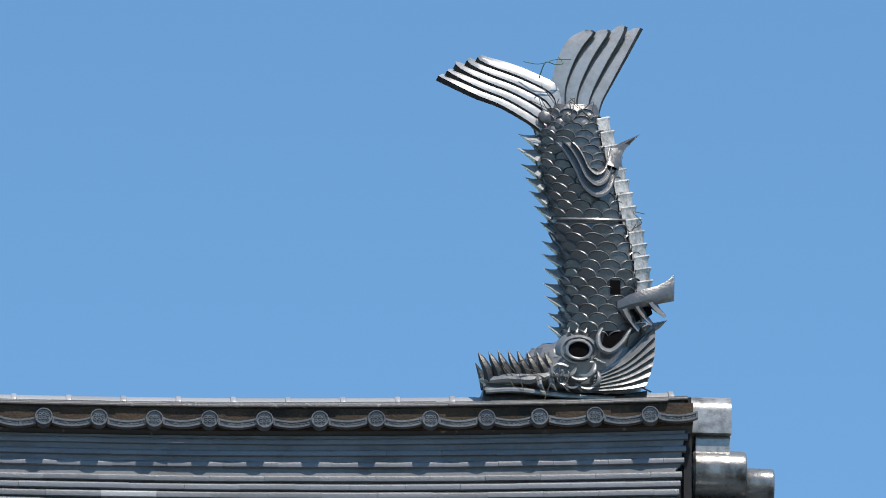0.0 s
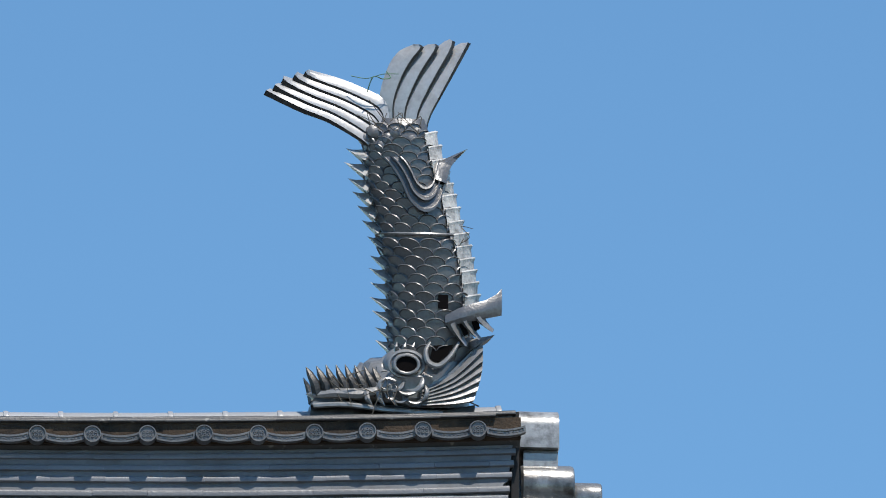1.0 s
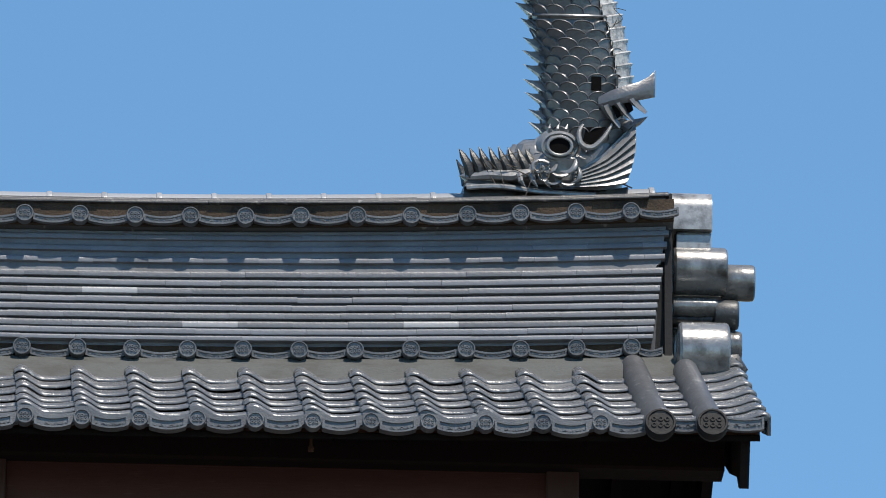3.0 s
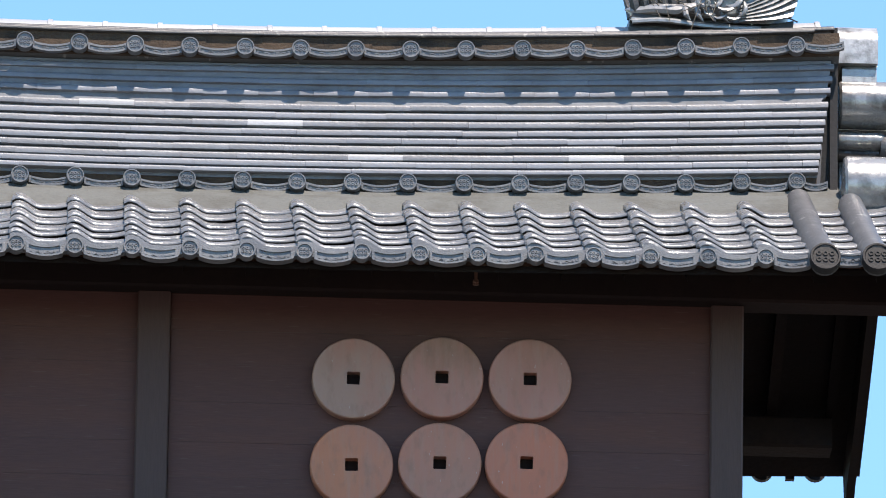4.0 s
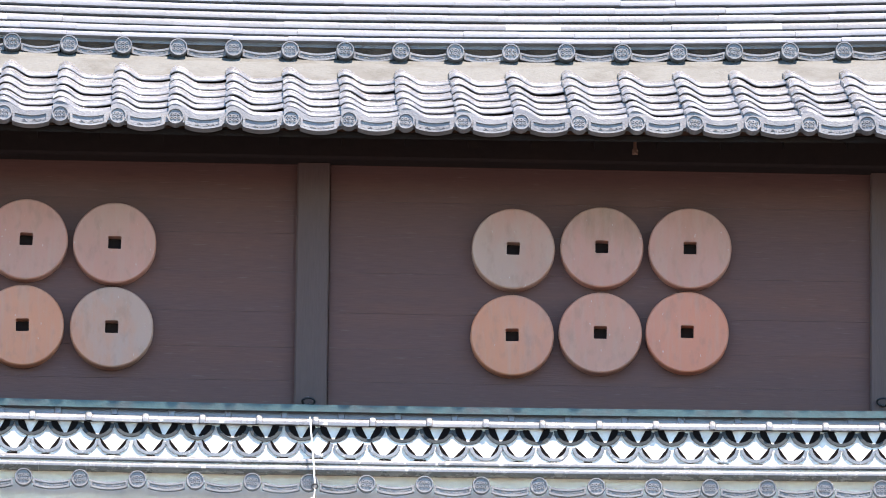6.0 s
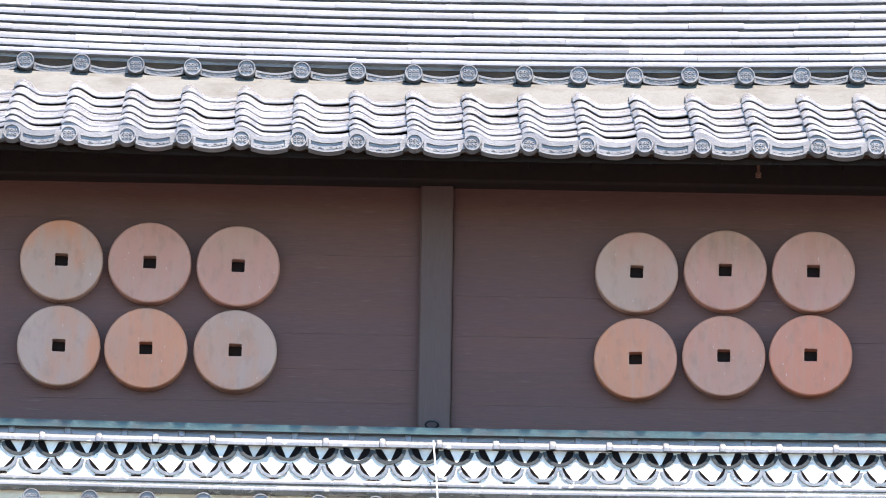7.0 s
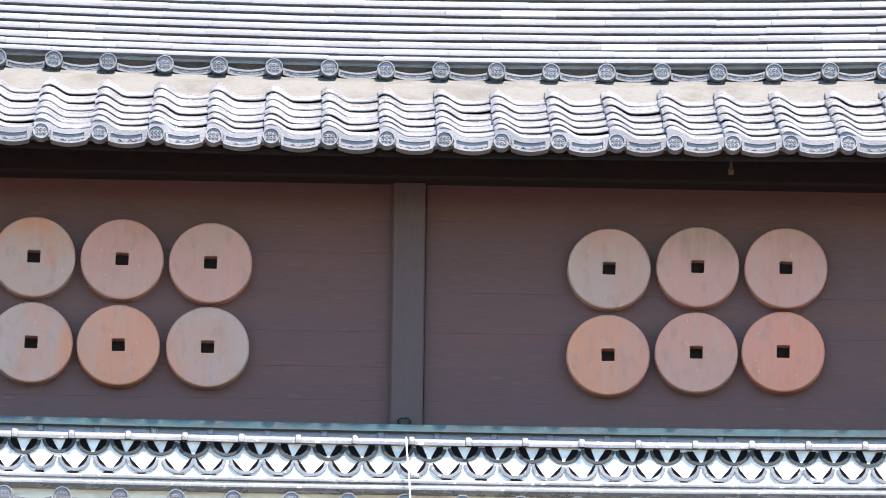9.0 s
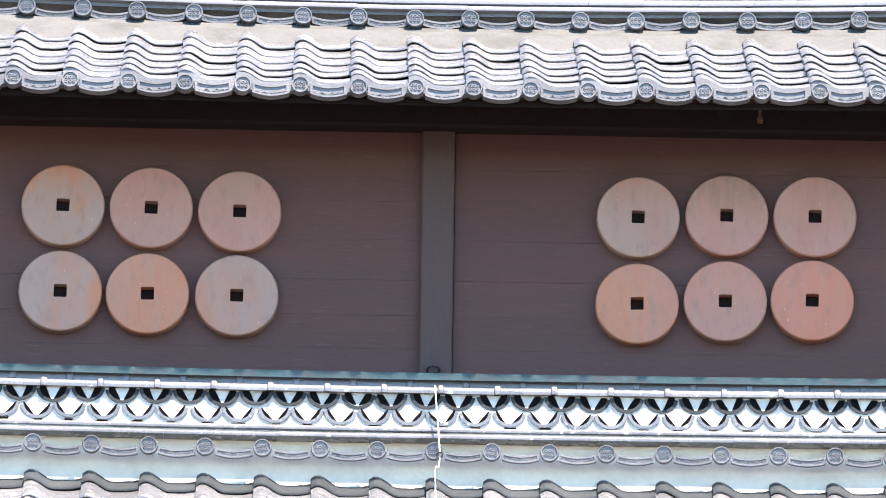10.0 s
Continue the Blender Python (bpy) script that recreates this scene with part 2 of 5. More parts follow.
# ---- building helpers ----
class Geo:
    """Vertices and faces that pile up into one mesh."""

    def __init__(self):
        self.v, self.f = [], []

    def add(self, verts, faces):
        k = len(self.v)
        self.v += [tuple(p) for p in verts]
        self.f += [tuple(k + i for i in f) for f in faces]
        return self

    def box(self, x0, x1, y0, y1, z0, z1, cut=0.0):
        """A box, its long edges along x chamfered by cut."""
        if cut <= 0:
            v = [(x, y, z) for x in (x0, x1) for y in (y0, y1) for z in (z0, z1)]
            return self.add(v, [(0, 1, 3, 2), (4, 6, 7, 5), (0, 4, 5, 1), (2, 3, 7, 6), (0, 2, 6, 4), (1, 5, 7, 3)])
        c = cut
        ring = [(y0 + c, z0), (y1 - c, z0), (y1, z0 + c), (y1, z1 - c), (y1 - c, z1), (y0 + c, z1), (y0, z1 - c), (y0, z0 + c)]
        return self.prism(ring, x0, x1)

    def prism(self, ring, x0, x1, axis="x"):
        """A closed ring drawn in (y, z), pushed along x (or (x, z) along y, or (x, y) along z)."""
        n = len(ring)
        put = {"x": lambda a, b, c: (c, a, b), "y": lambda a, b, c: (a, c, b), "z": lambda a, b, c: (a, b, c)}[axis]
        v = [put(a, b, x0) for a, b in ring] + [put(a, b, x1) for a, b in ring]
        f = [(i, (i + 1) % n, n + (i + 1) % n, n + i) for i in range(n)]
        return self.add(v, f + [tuple(range(n))[::-1], tuple(range(n, 2 * n))])

    def tube(self, pts, radii, n=8, closed=False, flat=1.0):
        """A round tube along points; flat squeezes it across the second direction."""
        pts = [Vector(p) for p in pts]
        if not hasattr(radii, "__len__"):
            radii = [radii] * len(pts)
        v, f = [], []
        last = None
        for i, p in enumerate(pts):
            d = (pts[(i + 1) % len(pts)] - pts[i - 1]) if closed else (pts[min(i + 1, len(pts) - 1)] - pts[max(i - 1, 0)])
            d.normalize()
            if last is None:
                last = Vector((0, 0, 1)).cross(d) if abs(d.z) < 0.9 else Vector((0, 1, 0)).cross(d)
            a = (last - d * last.dot(d)).normalized()
            last, b = a, d.cross(a)
            for j in range(n):
                w = 2 * math.pi * j / n
                v.append(p + radii[i] * (math.cos(w) * a + flat * math.sin(w) * b))
        m = len(pts)
        for i in range(m if closed else m - 1):
            for j in range(n):
                k, q = i * n, ((i + 1) % m) * n
                f.append((k + j, k + (j + 1) % n, q + (j + 1) % n, q + j))
        if not closed:
            f += [tuple(range(n))[::-1], tuple(range((m - 1) * n, m * n))]
        return self.add(v, f)

    def lathe(self, rings, n, at, axis="x"):
        """(distance along the axis, radius) pairs turned round it."""
        ax, ay, az = at
        v = []
        for d, r in rings:
            for j in range(n):
                w = 2 * math.pi * j / n
                c, s = r * math.cos(w), r * math.sin(w)
                v.append((ax + d, ay + c, az + s) if axis == "x" else (ax + c, ay + d, az + s))
        f = []
        for i in range(len(rings) - 1):
            for j in range(n):
                f.append((i * n + j, i * n + (j + 1) % n, (i + 1) * n + (j + 1) % n, (i + 1) * n + j))
        f += [tuple(range(n))[::-1], tuple(range((len(rings) - 1) * n, len(rings) * n))]
        return self.add(v, f)

    def sheet(self, rows, thick=None):
        """A grid of points; thick is an offset for a second side that closes it."""
        r, c = len(rows), len(rows[0])
        top = [Vector(p) for row in rows for p in row]
        q = lambda i, j: i * c + j
        f = [(q(i, j), q(i, j + 1), q(i + 1, j + 1), q(i + 1, j)) for i in range(r - 1) for j in range(c - 1)]
        if thick is None:
            return self.add(top, f)
        k = r * c
        t = Vector(thick)
        f += [tuple(k + i for i in reversed(g)) for g in f]
        rim = [q(0, j) for j in range(c)] + [q(i, c - 1) for i in range(1, r)] + [q(r - 1, j) for j in range(c - 2, -1, -1)] + [q(i, 0) for i in range(r - 2, 0, -1)]
        for a, b in zip(rim, rim[1:] + rim[:1]):
            f.append((b, a, a + k, b + k))
        return self.add(top + [p + t for p in top], f)

    def mesh(self, name, *mats, smooth=35):
        me = bpy.data.meshes.new(name)
        me.from_pydata(self.v, [], self.f)
        for m in mats:
            me.materials.append(m)
        bm = bmesh.new()
        bm.from_mesh(me)
        bmesh.ops.recalc_face_normals(bm, faces=bm.faces)
        bm.to_mesh(me)
        bm.free()
        if smooth:
            me.polygons.foreach_set("use_smooth", [True] * len(me.polygons))
            me.set_sharp_from_angle(angle=radians(smooth))
        me.update()
        return me


def part(name, geo, mat, parent, label="", smooth=35, at=None):
    me = geo if isinstance(geo, bpy.types.Mesh) else geo.mesh(name, mat, smooth=smooth)
    ob = new(name, me)
    ob.parent = parent
    if at is not None:
        ob.matrix_basis = at
    return tagged(ob, label)


def thing(name, label, category, geo=None, mat=None, group="", kind="", smooth=35, at=None):
    me = None
    if geo is not None:
        me = geo if isinstance(geo, bpy.types.Mesh) else geo.mesh(name, mat, smooth=smooth)
    ob = new(name, me)
    if at is not None:
        ob.matrix_basis = at
    return tagged(ob, label, category, group, kind)


def jit(a):
    return random.uniform(-a, a)


# ---- the plan ----
PITCH = 0.2723                                   # one column of tiles
COLS = [3.147 - PITCH * k for k in range(24)]     # crests of the columns
AXIS = 1.36                                      # the ridge line's y
FACE = 1.06                                      # front of the ridge


def rise(x, k):
    """How much a line of the roof has climbed at x towards the gable ends."""
    return k * x * x


def eave_z(x):
    return 16.185 + rise(x, 0.0035)


def low_z(x):
    return rise(x, 0.0024) - 0.008


def slope_at(x, k):
    return -math.degrees(math.atan(2 * k * x))


EAVE_Y, ROW = -0.80, 0.298
SLOPE = 23.2


def roof_point(x, s):
    """A point s metres up the front slope at x (its tile bed), a little hollow."""
    z0 = eave_z(x) - 0.003 - 0.018 * math.sin(math.pi * min(s / 1.95, 1))
    return Vector((x, EAVE_Y + s * math.cos(radians(SLOPE)), z0 + s * math.sin(radians(SLOPE)) + (rise(x, 0.0034)) * s / 1.9))


# ---- setting below ----
g = Geo()
g.add([(-900, -900, 0), (900, -900, 0), (900, 900, 0), (-900, 900, 0)], [(0, 1, 2, 3)])
thing("ground", "brown gravel temple yard", "ground", g, GROUND, kind="structure")
g = Geo()
for x0, x1, y0, y1 in ((-6.2, 6.2, -4.3, -4.05), (-6.2, 6.2, 6.75, 7.0), (-6.2, -5.95, -4.05, 6.75), (5.95, 6.2, -4.05, 6.75)):
    g.box(x0, x1, y0, y1, 0, 11.9)
thing("wall_hall", "plain plastered hall wall under the big roof", "wall", g, HALL, kind="structure")

# ---- upper storey box ----
wall = thing("wall_front", "dark stained board wall in shade under the eave", "wall", Geo().box(-2.83, 2.83, 0.03, 0.11, 14.9, 16.42), WOOD, kind="structure")
for x0, x1 in ((-2.67, -0.08), (0.08, 2.67)):
    z, i = 14.93, 0
    while z < 16.2:
        h = (0.19, 0.165, 0.175, 0.2)[i % 4]
        lo = Geo().box(x0, x1, 0.0 + jit(0.0015), 0.03, z, min(z + h, 16.22) - 0.0009)
        part("board", lo, WOOD, wall)
        z, i = z + h, i + 1
for side, x in (("west", -2.75), ("east", 2.75)):
    thing("wall_" + side, "dark board side wall of the box ridge", "wall", Geo().box(x - 0.04, x + 0.04, 0.115, 2.60, 14.9, 16.42), WOOD, kind="structure")
thing("wall_rear", "dark board rear wall of the box ridge", "wall", Geo().box(-2.83, 2.83, 2.61, 2.70, 14.9, 16.42), WOOD, kind="structure")


def post(x):
    g = Geo()
    c, w, y0, y1 = 0.008, 0.0785, -0.05, 0.0295
    ring = [(x - w + c, y0), (x + w - c, y0), (x + w, y0 + c), (x + w, y1), (x - w, y1), (x - w, y0 + c)]
    g.prism(ring, 14.93, 16.19, "z")
    return thing("post", "square weathered dark wooden post on the board wall", "post", g, POST, group="posts of the box ridge")


for x in (-2.747, -0.003, 2.747):
    post(x)
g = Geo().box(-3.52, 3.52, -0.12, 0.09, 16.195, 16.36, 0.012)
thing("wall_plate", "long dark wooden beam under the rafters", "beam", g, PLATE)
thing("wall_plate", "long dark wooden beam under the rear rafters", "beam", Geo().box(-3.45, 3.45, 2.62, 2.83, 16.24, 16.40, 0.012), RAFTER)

# roof boarding and rafters
g = Geo()
XS = [-3.64 + 7.28 * i / 24 for i in range(25)]
front = [[roof_point(x, s) + Vector((0, 0.02, -0.055)) for x in XS] for s in (0.05, 0.6, 1.2, 1.8, 2.36)]
g.sheet(front, (0, 0, -0.03))
REAR_Y, REAR_Z = 3.36, 0.085


def rear_point(x, s):
    p = roof_point(x, s)
    k = (p.y - EAVE_Y) / (AXIS - EAVE_Y)
    return Vector((x, REAR_Y - k * (REAR_Y - AXIS), p.z + REAR_Z * (1 - k)))


rear = [[rear_point(x, s) + Vector((0, -0.02, -0.022)) for x in XS] for s in (0.05, 0.6, 1.2, 1.8, 2.33)]
g.sheet(rear, (0, 0, -0.03))
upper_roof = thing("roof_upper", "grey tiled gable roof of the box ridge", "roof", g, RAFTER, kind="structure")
for k in range(24):
    x = -3.45 + 0.3 * k
    for fn, dy in ((roof_point, 1), (rear_point, -1)):
        a, b = fn(x, 0.22 if dy > 0 else 0.5) - Vector((0, 0, 0.118)), fn(x, 1.9) - Vector((0, 0, 0.118))
        g = Geo()
        w, h = 0.028, 0.030
        v = []
        for p in (a, b):
            v += [p + Vector((sx * w, 0, sz * h)) for sx, sz in ((-1, -1), (1, -1), (1, 1), (-1, 1))]
        g.add(v, [(3, 2, 1, 0), (4, 5, 6, 7), (0, 1, 5, 4), (1, 2, 6, 5), (2, 3, 7, 6), (3, 0, 4, 7)])
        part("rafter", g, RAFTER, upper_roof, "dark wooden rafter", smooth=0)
for fn, dy in ((roof_point, 1),):
    row0 = [fn(x, 0.09) + Vector((0, 0, -0.04)) for x in XS]
    row1 = [fn(x, 0.09) + Vector((0, 0, -0.075)) for x in XS]
    part("eave_board", Geo().sheet([row0, row1], (0, 0.04 * dy, 0)), FASCIA, upper_roof, "reddish worn eave board")


def barge(x, fn, dy):
    """A thick board under the verge that ends in a hanging tail."""
    ring = []
    for s, d in ((0.10, 0.05), (0.8, 0.05), (2.3, 0.05)):
        p = fn(x, s)
        ring.append((p.y, p.z - d))
    for s, d in ((2.3, 0.40), (0.9, 0.36), (0.40, 0.31), (0.30, 0.345), (0.22, 0.345)):
        p = fn(x, s)
        ring.append((p.y, p.z - d))
    return Geo().prism(ring, x - 0.022, x + 0.022)


for x in (-3.575, 3.575):
    for fn, dy in ((roof_point, 1), (rear_point, -1)):
        part("bargeboard", barge(x, fn, dy), RAFTER, upper_roof, "dark wooden bargeboard with a hanging tail")
g = Geo()
g.prism([(0.115, 16.425), (2.60, 16.425), (AXIS + 0.1, 16.95), (AXIS - 0.1, 16.95)], 2.70, 2.79)
g.prism([(0.115, 16.425), (2.60, 16.425), (AXIS + 0.1, 16.95), (AXIS - 0.1, 16.95)], -2.79, -2.70)
part("gable_board", g, WOOD, upper_roof, "dark boarded gable")


# ---- tiles ----
def tile_line(n=16):
    """The S of a pantile across: crest near 0, hollow after it."""
    out = []
    for i in range(n):
        u = -0.038 + 0.285 * i / (n - 1)
        if u < 0.105:
            z = 0.047 * 0.5 * (1 + math.cos(math.pi * min(abs(u + 0.008) / 0.113, 1)))
            if u < -0.008:
                z = 0.047 - 0.014 * ((u + 0.008) / 0.03) ** 2
        else:
            z = 0.012 * ((u - 0.15) / 0.09) ** 2 * (1 if u > 0.15 else 0.0)
        out.append((u, z))
    return out


def eave_lip():
    """The front of an eave tile between two discs: a hollow upper edge, a crescent below, a raised frame round a sunk field."""
    g = Geo()
    x0, x1, n = 0.044, 0.216, 14
    xs = [x0 + (x1 - x0) * i / n for i in range(n + 1)]
    bow = lambda x: 1 - (2 * (x - x0) / (x1 - x0) - 1) ** 2
    line = dict(tile_line(58))
    near = lambda x: line[min(line, key=lambda u: abs(u - x))]
    low = [(x, -0.032 - 0.016 * bow(x)) for x in xs]
    back = [(-0.036 + 0.013 * i, -0.018) for i in range(7)] + low + [(0.222, -0.018), (0.242, -0.014)]
    g.sheet([[(x, 0.0, near(x) + 0.024) for x, z in back], [(x, 0.0, z) for x, z in back]], (0, 0.05, 0))
    rim = [(x, 0.012 - 0.016 * bow(x)) for x in xs]
    g.sheet([[(x, -0.007, z + 0.008) for x, z in rim], [(x, -0.007, z) for x, z in rim]], (0, 0.0075, 0))
    g.sheet([[(x, -0.007, z + 0.009) for x, z in low], [(x, -0.007, z) for x, z in low]], (0, 0.0075, 0))
    for xa, xb in ((x0, x0 + 0.012), (x1 - 0.012, x1)):
        g.box(xa, xb, -0.0074, 0.0, -0.032, 0.016)
    return pits(g, x0, x1, 0.008, 0.040, 0.016)


def pantile(length, thick=0.029, prof=None):
    """A pantile: S across (or another line), with a rounded nose that hangs a little clear of the row below."""
    g = Geo()
    prof = prof or tile_line()
    q = thick
    nose = [(length, q), (0.034, q + 0.002), (0.016, q + 0.001), (0.007, q - 0.003), (0.002, q - 0.009), (0.0, q - 0.014), (0.004, q - 0.018), (0.060, q - 0.017), (length, q - 0.026)]
    g.sheet([[(u, y, z + h) for u, z in prof] for y, h in nose])
    n = len(prof)
    for j in (0, n - 1):
        g.f.append(tuple(i * n + j for i in range(len(nose))))
    return g


def crest_disc(r, depth):
    """A round end tile with a raised rim and six small rings in two rows of three."""
    g = Geo()
    face = depth - 0.007
    g.lathe([(0, r), (-face, r), (-depth, r * 0.96), (-depth, r * 0.85), (-face, r * 0.79)], 20, (0, 0, 0), "y")
    q = r * 0.42
    for i in (-1, 0, 1):
        for j in (-0.5, 0.5):
            g.lathe([(-face + 0.001, q * 0.47), (-face - 0.005, q * 0.42), (-face - 0.005, q * 0.24), (-face - 0.001, q * 0.15)], 8, (i * q, 0, j * q * 1.06), "y")
    return g


def hanging_lip(x0, x1, top, drop, hollow, depth=0.02, frame_w=0.010):
    """The crescent front of a pan between two crests: a raised frame round a sunk, pitted field."""
    g = Geo()
    n = 10
    def line(off):
        return [(x0 + (x1 - x0) * i / n, top + off - hollow * (1 - (2 * i / n - 1) ** 2)) for i in range(n + 1)]
    up, dn = line(0), line(-drop)
    g.sheet([[(x, 0.0, z) for x, z in up], [(x, 0.0, z) for x, z in dn]], (0, depth, 0))
    for a, b in ((0, -frame_w), (-drop + frame_w, -drop)):
        g.sheet([[(x, -0.006, z) for x, z in line(a)], [(x, -0.006, z) for x, z in line(b)]], (0, 0.0065, 0))
    for xa, xb in ((x0, x0 + frame_w), (x1 - frame_w, x1)):
        g.box(xa, xb, -0.0065, 0.0, top - drop, top - 0.002)
    return pits(g, x0, x1, top, drop, hollow)


def pits(g, x0, x1, top, drop, hollow):
    """Worn relief in the sunk field."""
    random.seed(3)
    for i in range(14):
        cx, cz = x0 + 0.02 + (x1 - x0 - 0.04) * random.random(), 0
        cz = top - drop * (0.45 + 0.2 * random.random()) - hollow * (1 - (2 * (cx - x0) / (x1 - x0) - 1) ** 2)
        g.box(cx - 0.005, cx + 0.005, -0.005, 0.0, cz - 0.003, cz + 0.003)
    return g


PAN = pantile(0.37).mesh("pantile", TILE)
EDGE_TILT = math.degrees(math.atan(0.022 / ROW))


def basis(x, fn, s, flip=1, k=0.0035):
    """A frame on a slope: x across, y up the slope, z out of it."""
    a, b = fn(x, s), fn(x, s + 0.3)
    up = (b - a).normalized()
    ax = (fn(x + 0.05, s) - fn(x - 0.05, s)).normalized() * flip
    nz = ax.cross(up).normalized()
    m = Matrix((ax, up, nz)).transposed().to_4x4()
    m.translation = a
    return m

# ---- six-coin crests ----
def coin_mesh(name, mat):
    g = Geo()
    n, r, h, d, c = 48, 0.199, 0.0315, 0.065, 0.006
    front, mid, back, hole, hole_b = [], [], [], [], []
    for j in range(n):
        w = 2 * math.pi * (j + 0.5) / n
        cx, cz = math.cos(w), math.sin(w)
        k = h / max(abs(cx), abs(cz))
        front.append(((r - c) * cx, -d, (r - c) * cz))
        mid.append((r * cx, -d + c, r * cz))
        back.append((r * cx, 0.0, r * cz))
        hole.append((k * cx, -d, k * cz))
        hole_b.append((k * cx, -0.004, k * cz))
    rings = [hole_b, hole, front, mid, back]
    v = [p for q in rings for p in q]
    f = [(i * n + j, i * n + (j + 1) % n, (i + 1) * n + (j + 1) % n, (i + 1) * n + j) for i in range(4) for j in range(n)]
    g.add(v, f)
    return g.mesh(name, mat)


ROSY, ORANGE, GREY, OLIVE, RED = (0.41, 0.180, 0.128), (0.47, 0.170, 0.086), (0.362, 0.209, 0.154), (0.22, 0.128, 0.078), (0.49, 0.158, 0.086)
COINS = [  # x, z, colour, tarnish, the side it spreads from, how much, words
    (-1.795, 15.786, GREY, ORANGE, 0.1, 1.0, 1.0, "grey copper coin crest with an orange tarnished top"),
    (-1.373, 15.781, ROSY, GREY, 0.3, -0.6, 0.5, "rosy weathered copper coin crest with a square hole"),
    (-0.950, 15.771, ROSY, GREY, 0.0, 1.0, 0.7, "rosy copper coin crest with a greyish top"),
    (-1.798, 15.361, GREY, ORANGE, 1.0, -0.3, 1.0, "grey copper coin crest, orange on one flank"),
    (-1.382, 15.355, ORANGE, GREY, -0.7, 0.7, 0.5, "orange tarnished copper coin crest with a square hole"),
    (-0.956, 15.353, GREY, ORANGE, -0.8, -0.6, 0.8, "grey streaked copper coin crest with a square hole"),
    (0.956, 15.777, GREY, ROSY, 0.5, 0.8, 0.9, "grey copper coin crest with a rosy upper half"),
    (1.380, 15.793, ROSY, OLIVE, -0.1, 1.0, 0.8, "rosy copper coin crest with an olive brown top"),
    (1.802, 15.795, ROSY, OLIVE, 0.4, 0.8, 0.3, "rosy weathered copper coin crest with a square hole"),
    (0.955, 15.348, ORANGE, ROSY, 0.8, 0.4, 0.8, "orange tarnished copper coin crest with a square hole"),
    (1.376, 15.368, (0.43, 0.174, 0.112), GREY, 0.4, -1.0, 0.4, "rosy copper coin crest, grey at its foot"),
    (1.791, 15.379, RED, ROSY, -0.6, 0.6, 0.5, "reddish orange copper coin crest with a square hole")]
# A dark plate in each coin; its colour stands for the hole's shade.
HOLE = Geo().box(-0.033, 0.033, -0.010, -0.003, -0.033, 0.033).mesh("hole", PLATE)
for x, z, base, stain, dx, dz, amount, words in COINS:
    c = thing("coin_crest", words, "crest", coin_mesh("coin", coin_material("tarnished_copper", base, stain, dx, dz, amount)), group="coin crests on the wall", at=pose(x, -0.003, z, 0, jit(2), 0))
    part("hole", HOLE, None, c, "dark plate for the shade in the square hole")


# ---- the lower ridge that the box stands on ----
SKIRT = material("smooth_white_plaster", (0.72, 0.63, 0.525), 0.85, 0.0, 0.08, 40, (0.52, 0.46, 0.385), 0.6, 4, 0.25, 50)
low = thing("ridge_lower", "white plastered ridge with rows of grey tiles under the box", "ridge", Geo().box(-2.88, 2.88, -0.24, 2.95, 14.30, 14.80), PLASTER, kind="structure")
PX = [-2.90 + 5.80 * i / 24 for i in range(25)]
LX = [-2.96 + 5.92 * i / 24 for i in range(25)]
g = Geo()
g.sheet([[(x, -0.002, 14.986 + 0.0048 * max(x, 0) ** 2 + 0.001 * min(x, 0) ** 2) for x in LX], [(x, -0.06, 14.975 + low_z(x)) for x in LX], [(x, -0.31, 14.925 + low_z(x)) for x in LX]], (0, 0, -0.012))
part("flashing", g, COPPER, low, "green copper flashing")
g = Geo()
g.sheet([[(x, -0.322, 14.926 + low_z(x)) for x in LX], [(x, -0.322, 14.892 + low_z(x)) for x in LX]], (0, 0.010, 0))
part("flashing_edge", g, COPPER, low, "green copper drip edge")
g = Geo()
g.sheet([[(x, -0.29, 14.905 + low_z(x)) for x in LX], [(x, -0.29, 14.80 + low_z(x)) for x in LX]], (0, 0.3, 0))
part("bed", g, BED, low, "dark mortar bed")


def cap_piece(length, r, squash=0.8, bump=True, knob=1.22):
    """A half-round cover tile with a collar where it laps over the next."""
    g = Geo()
    def half(q):
        ring = [(q * math.cos(w), squash * q * math.sin(w)) for w in [math.pi * i / 8 for i in range(9)]]
        return (ring + [(-q, -0.01), (q, -0.01)])[::-1]
    g.prism(half(r), 0.0, length)
    if bump:
        spans = [(length - 0.032, 0.9), (length - 0.026, 1.0 + 0.8 * (knob - 1)), (length - 0.014, knob), (length - 0.002, 1.0 + 0.8 * (knob - 1)), (length + 0.004, 0.9)]
        g.sheet([[(x, a, b) for a, b in half(r * k)] for x, k in spans])
    return g


def noshi(length, deep, thick=0.024):
    """A flat ridge tile with a rounded front edge."""
    c = min(0.011, thick * 0.45)
    ring = [(0.0, 0.004), (0.010, 0.0), (deep, 0.0), (deep, thick), (c, thick), (0.003, thick - c * 0.5), (0.0, thick - c)]
    return Geo().prism(ring, 0.0004, length - 0.0004)


LOW_CAP = cap_piece(PITCH, 0.026, 1.0, True, 1.45).mesh("cover_tile", TILE)
# Bluer tile for this row: the blue of the eave's shade is in its colour.
LOW_CAP_BLUE = cap_piece(PITCH, 0.024, 1.0, True, 1.4).mesh("cover_tile", TILE_BLUE)
for k in range(-11, 11):
    x = k * 0.2685 + 0.015
    part("cover_tile", LOW_CAP_BLUE, None, low, at=pose(x - 0.13, -0.272, 14.874 + low_z(x), jit(2), slope_at(x, 0.0024) + jit(0.4), 0))
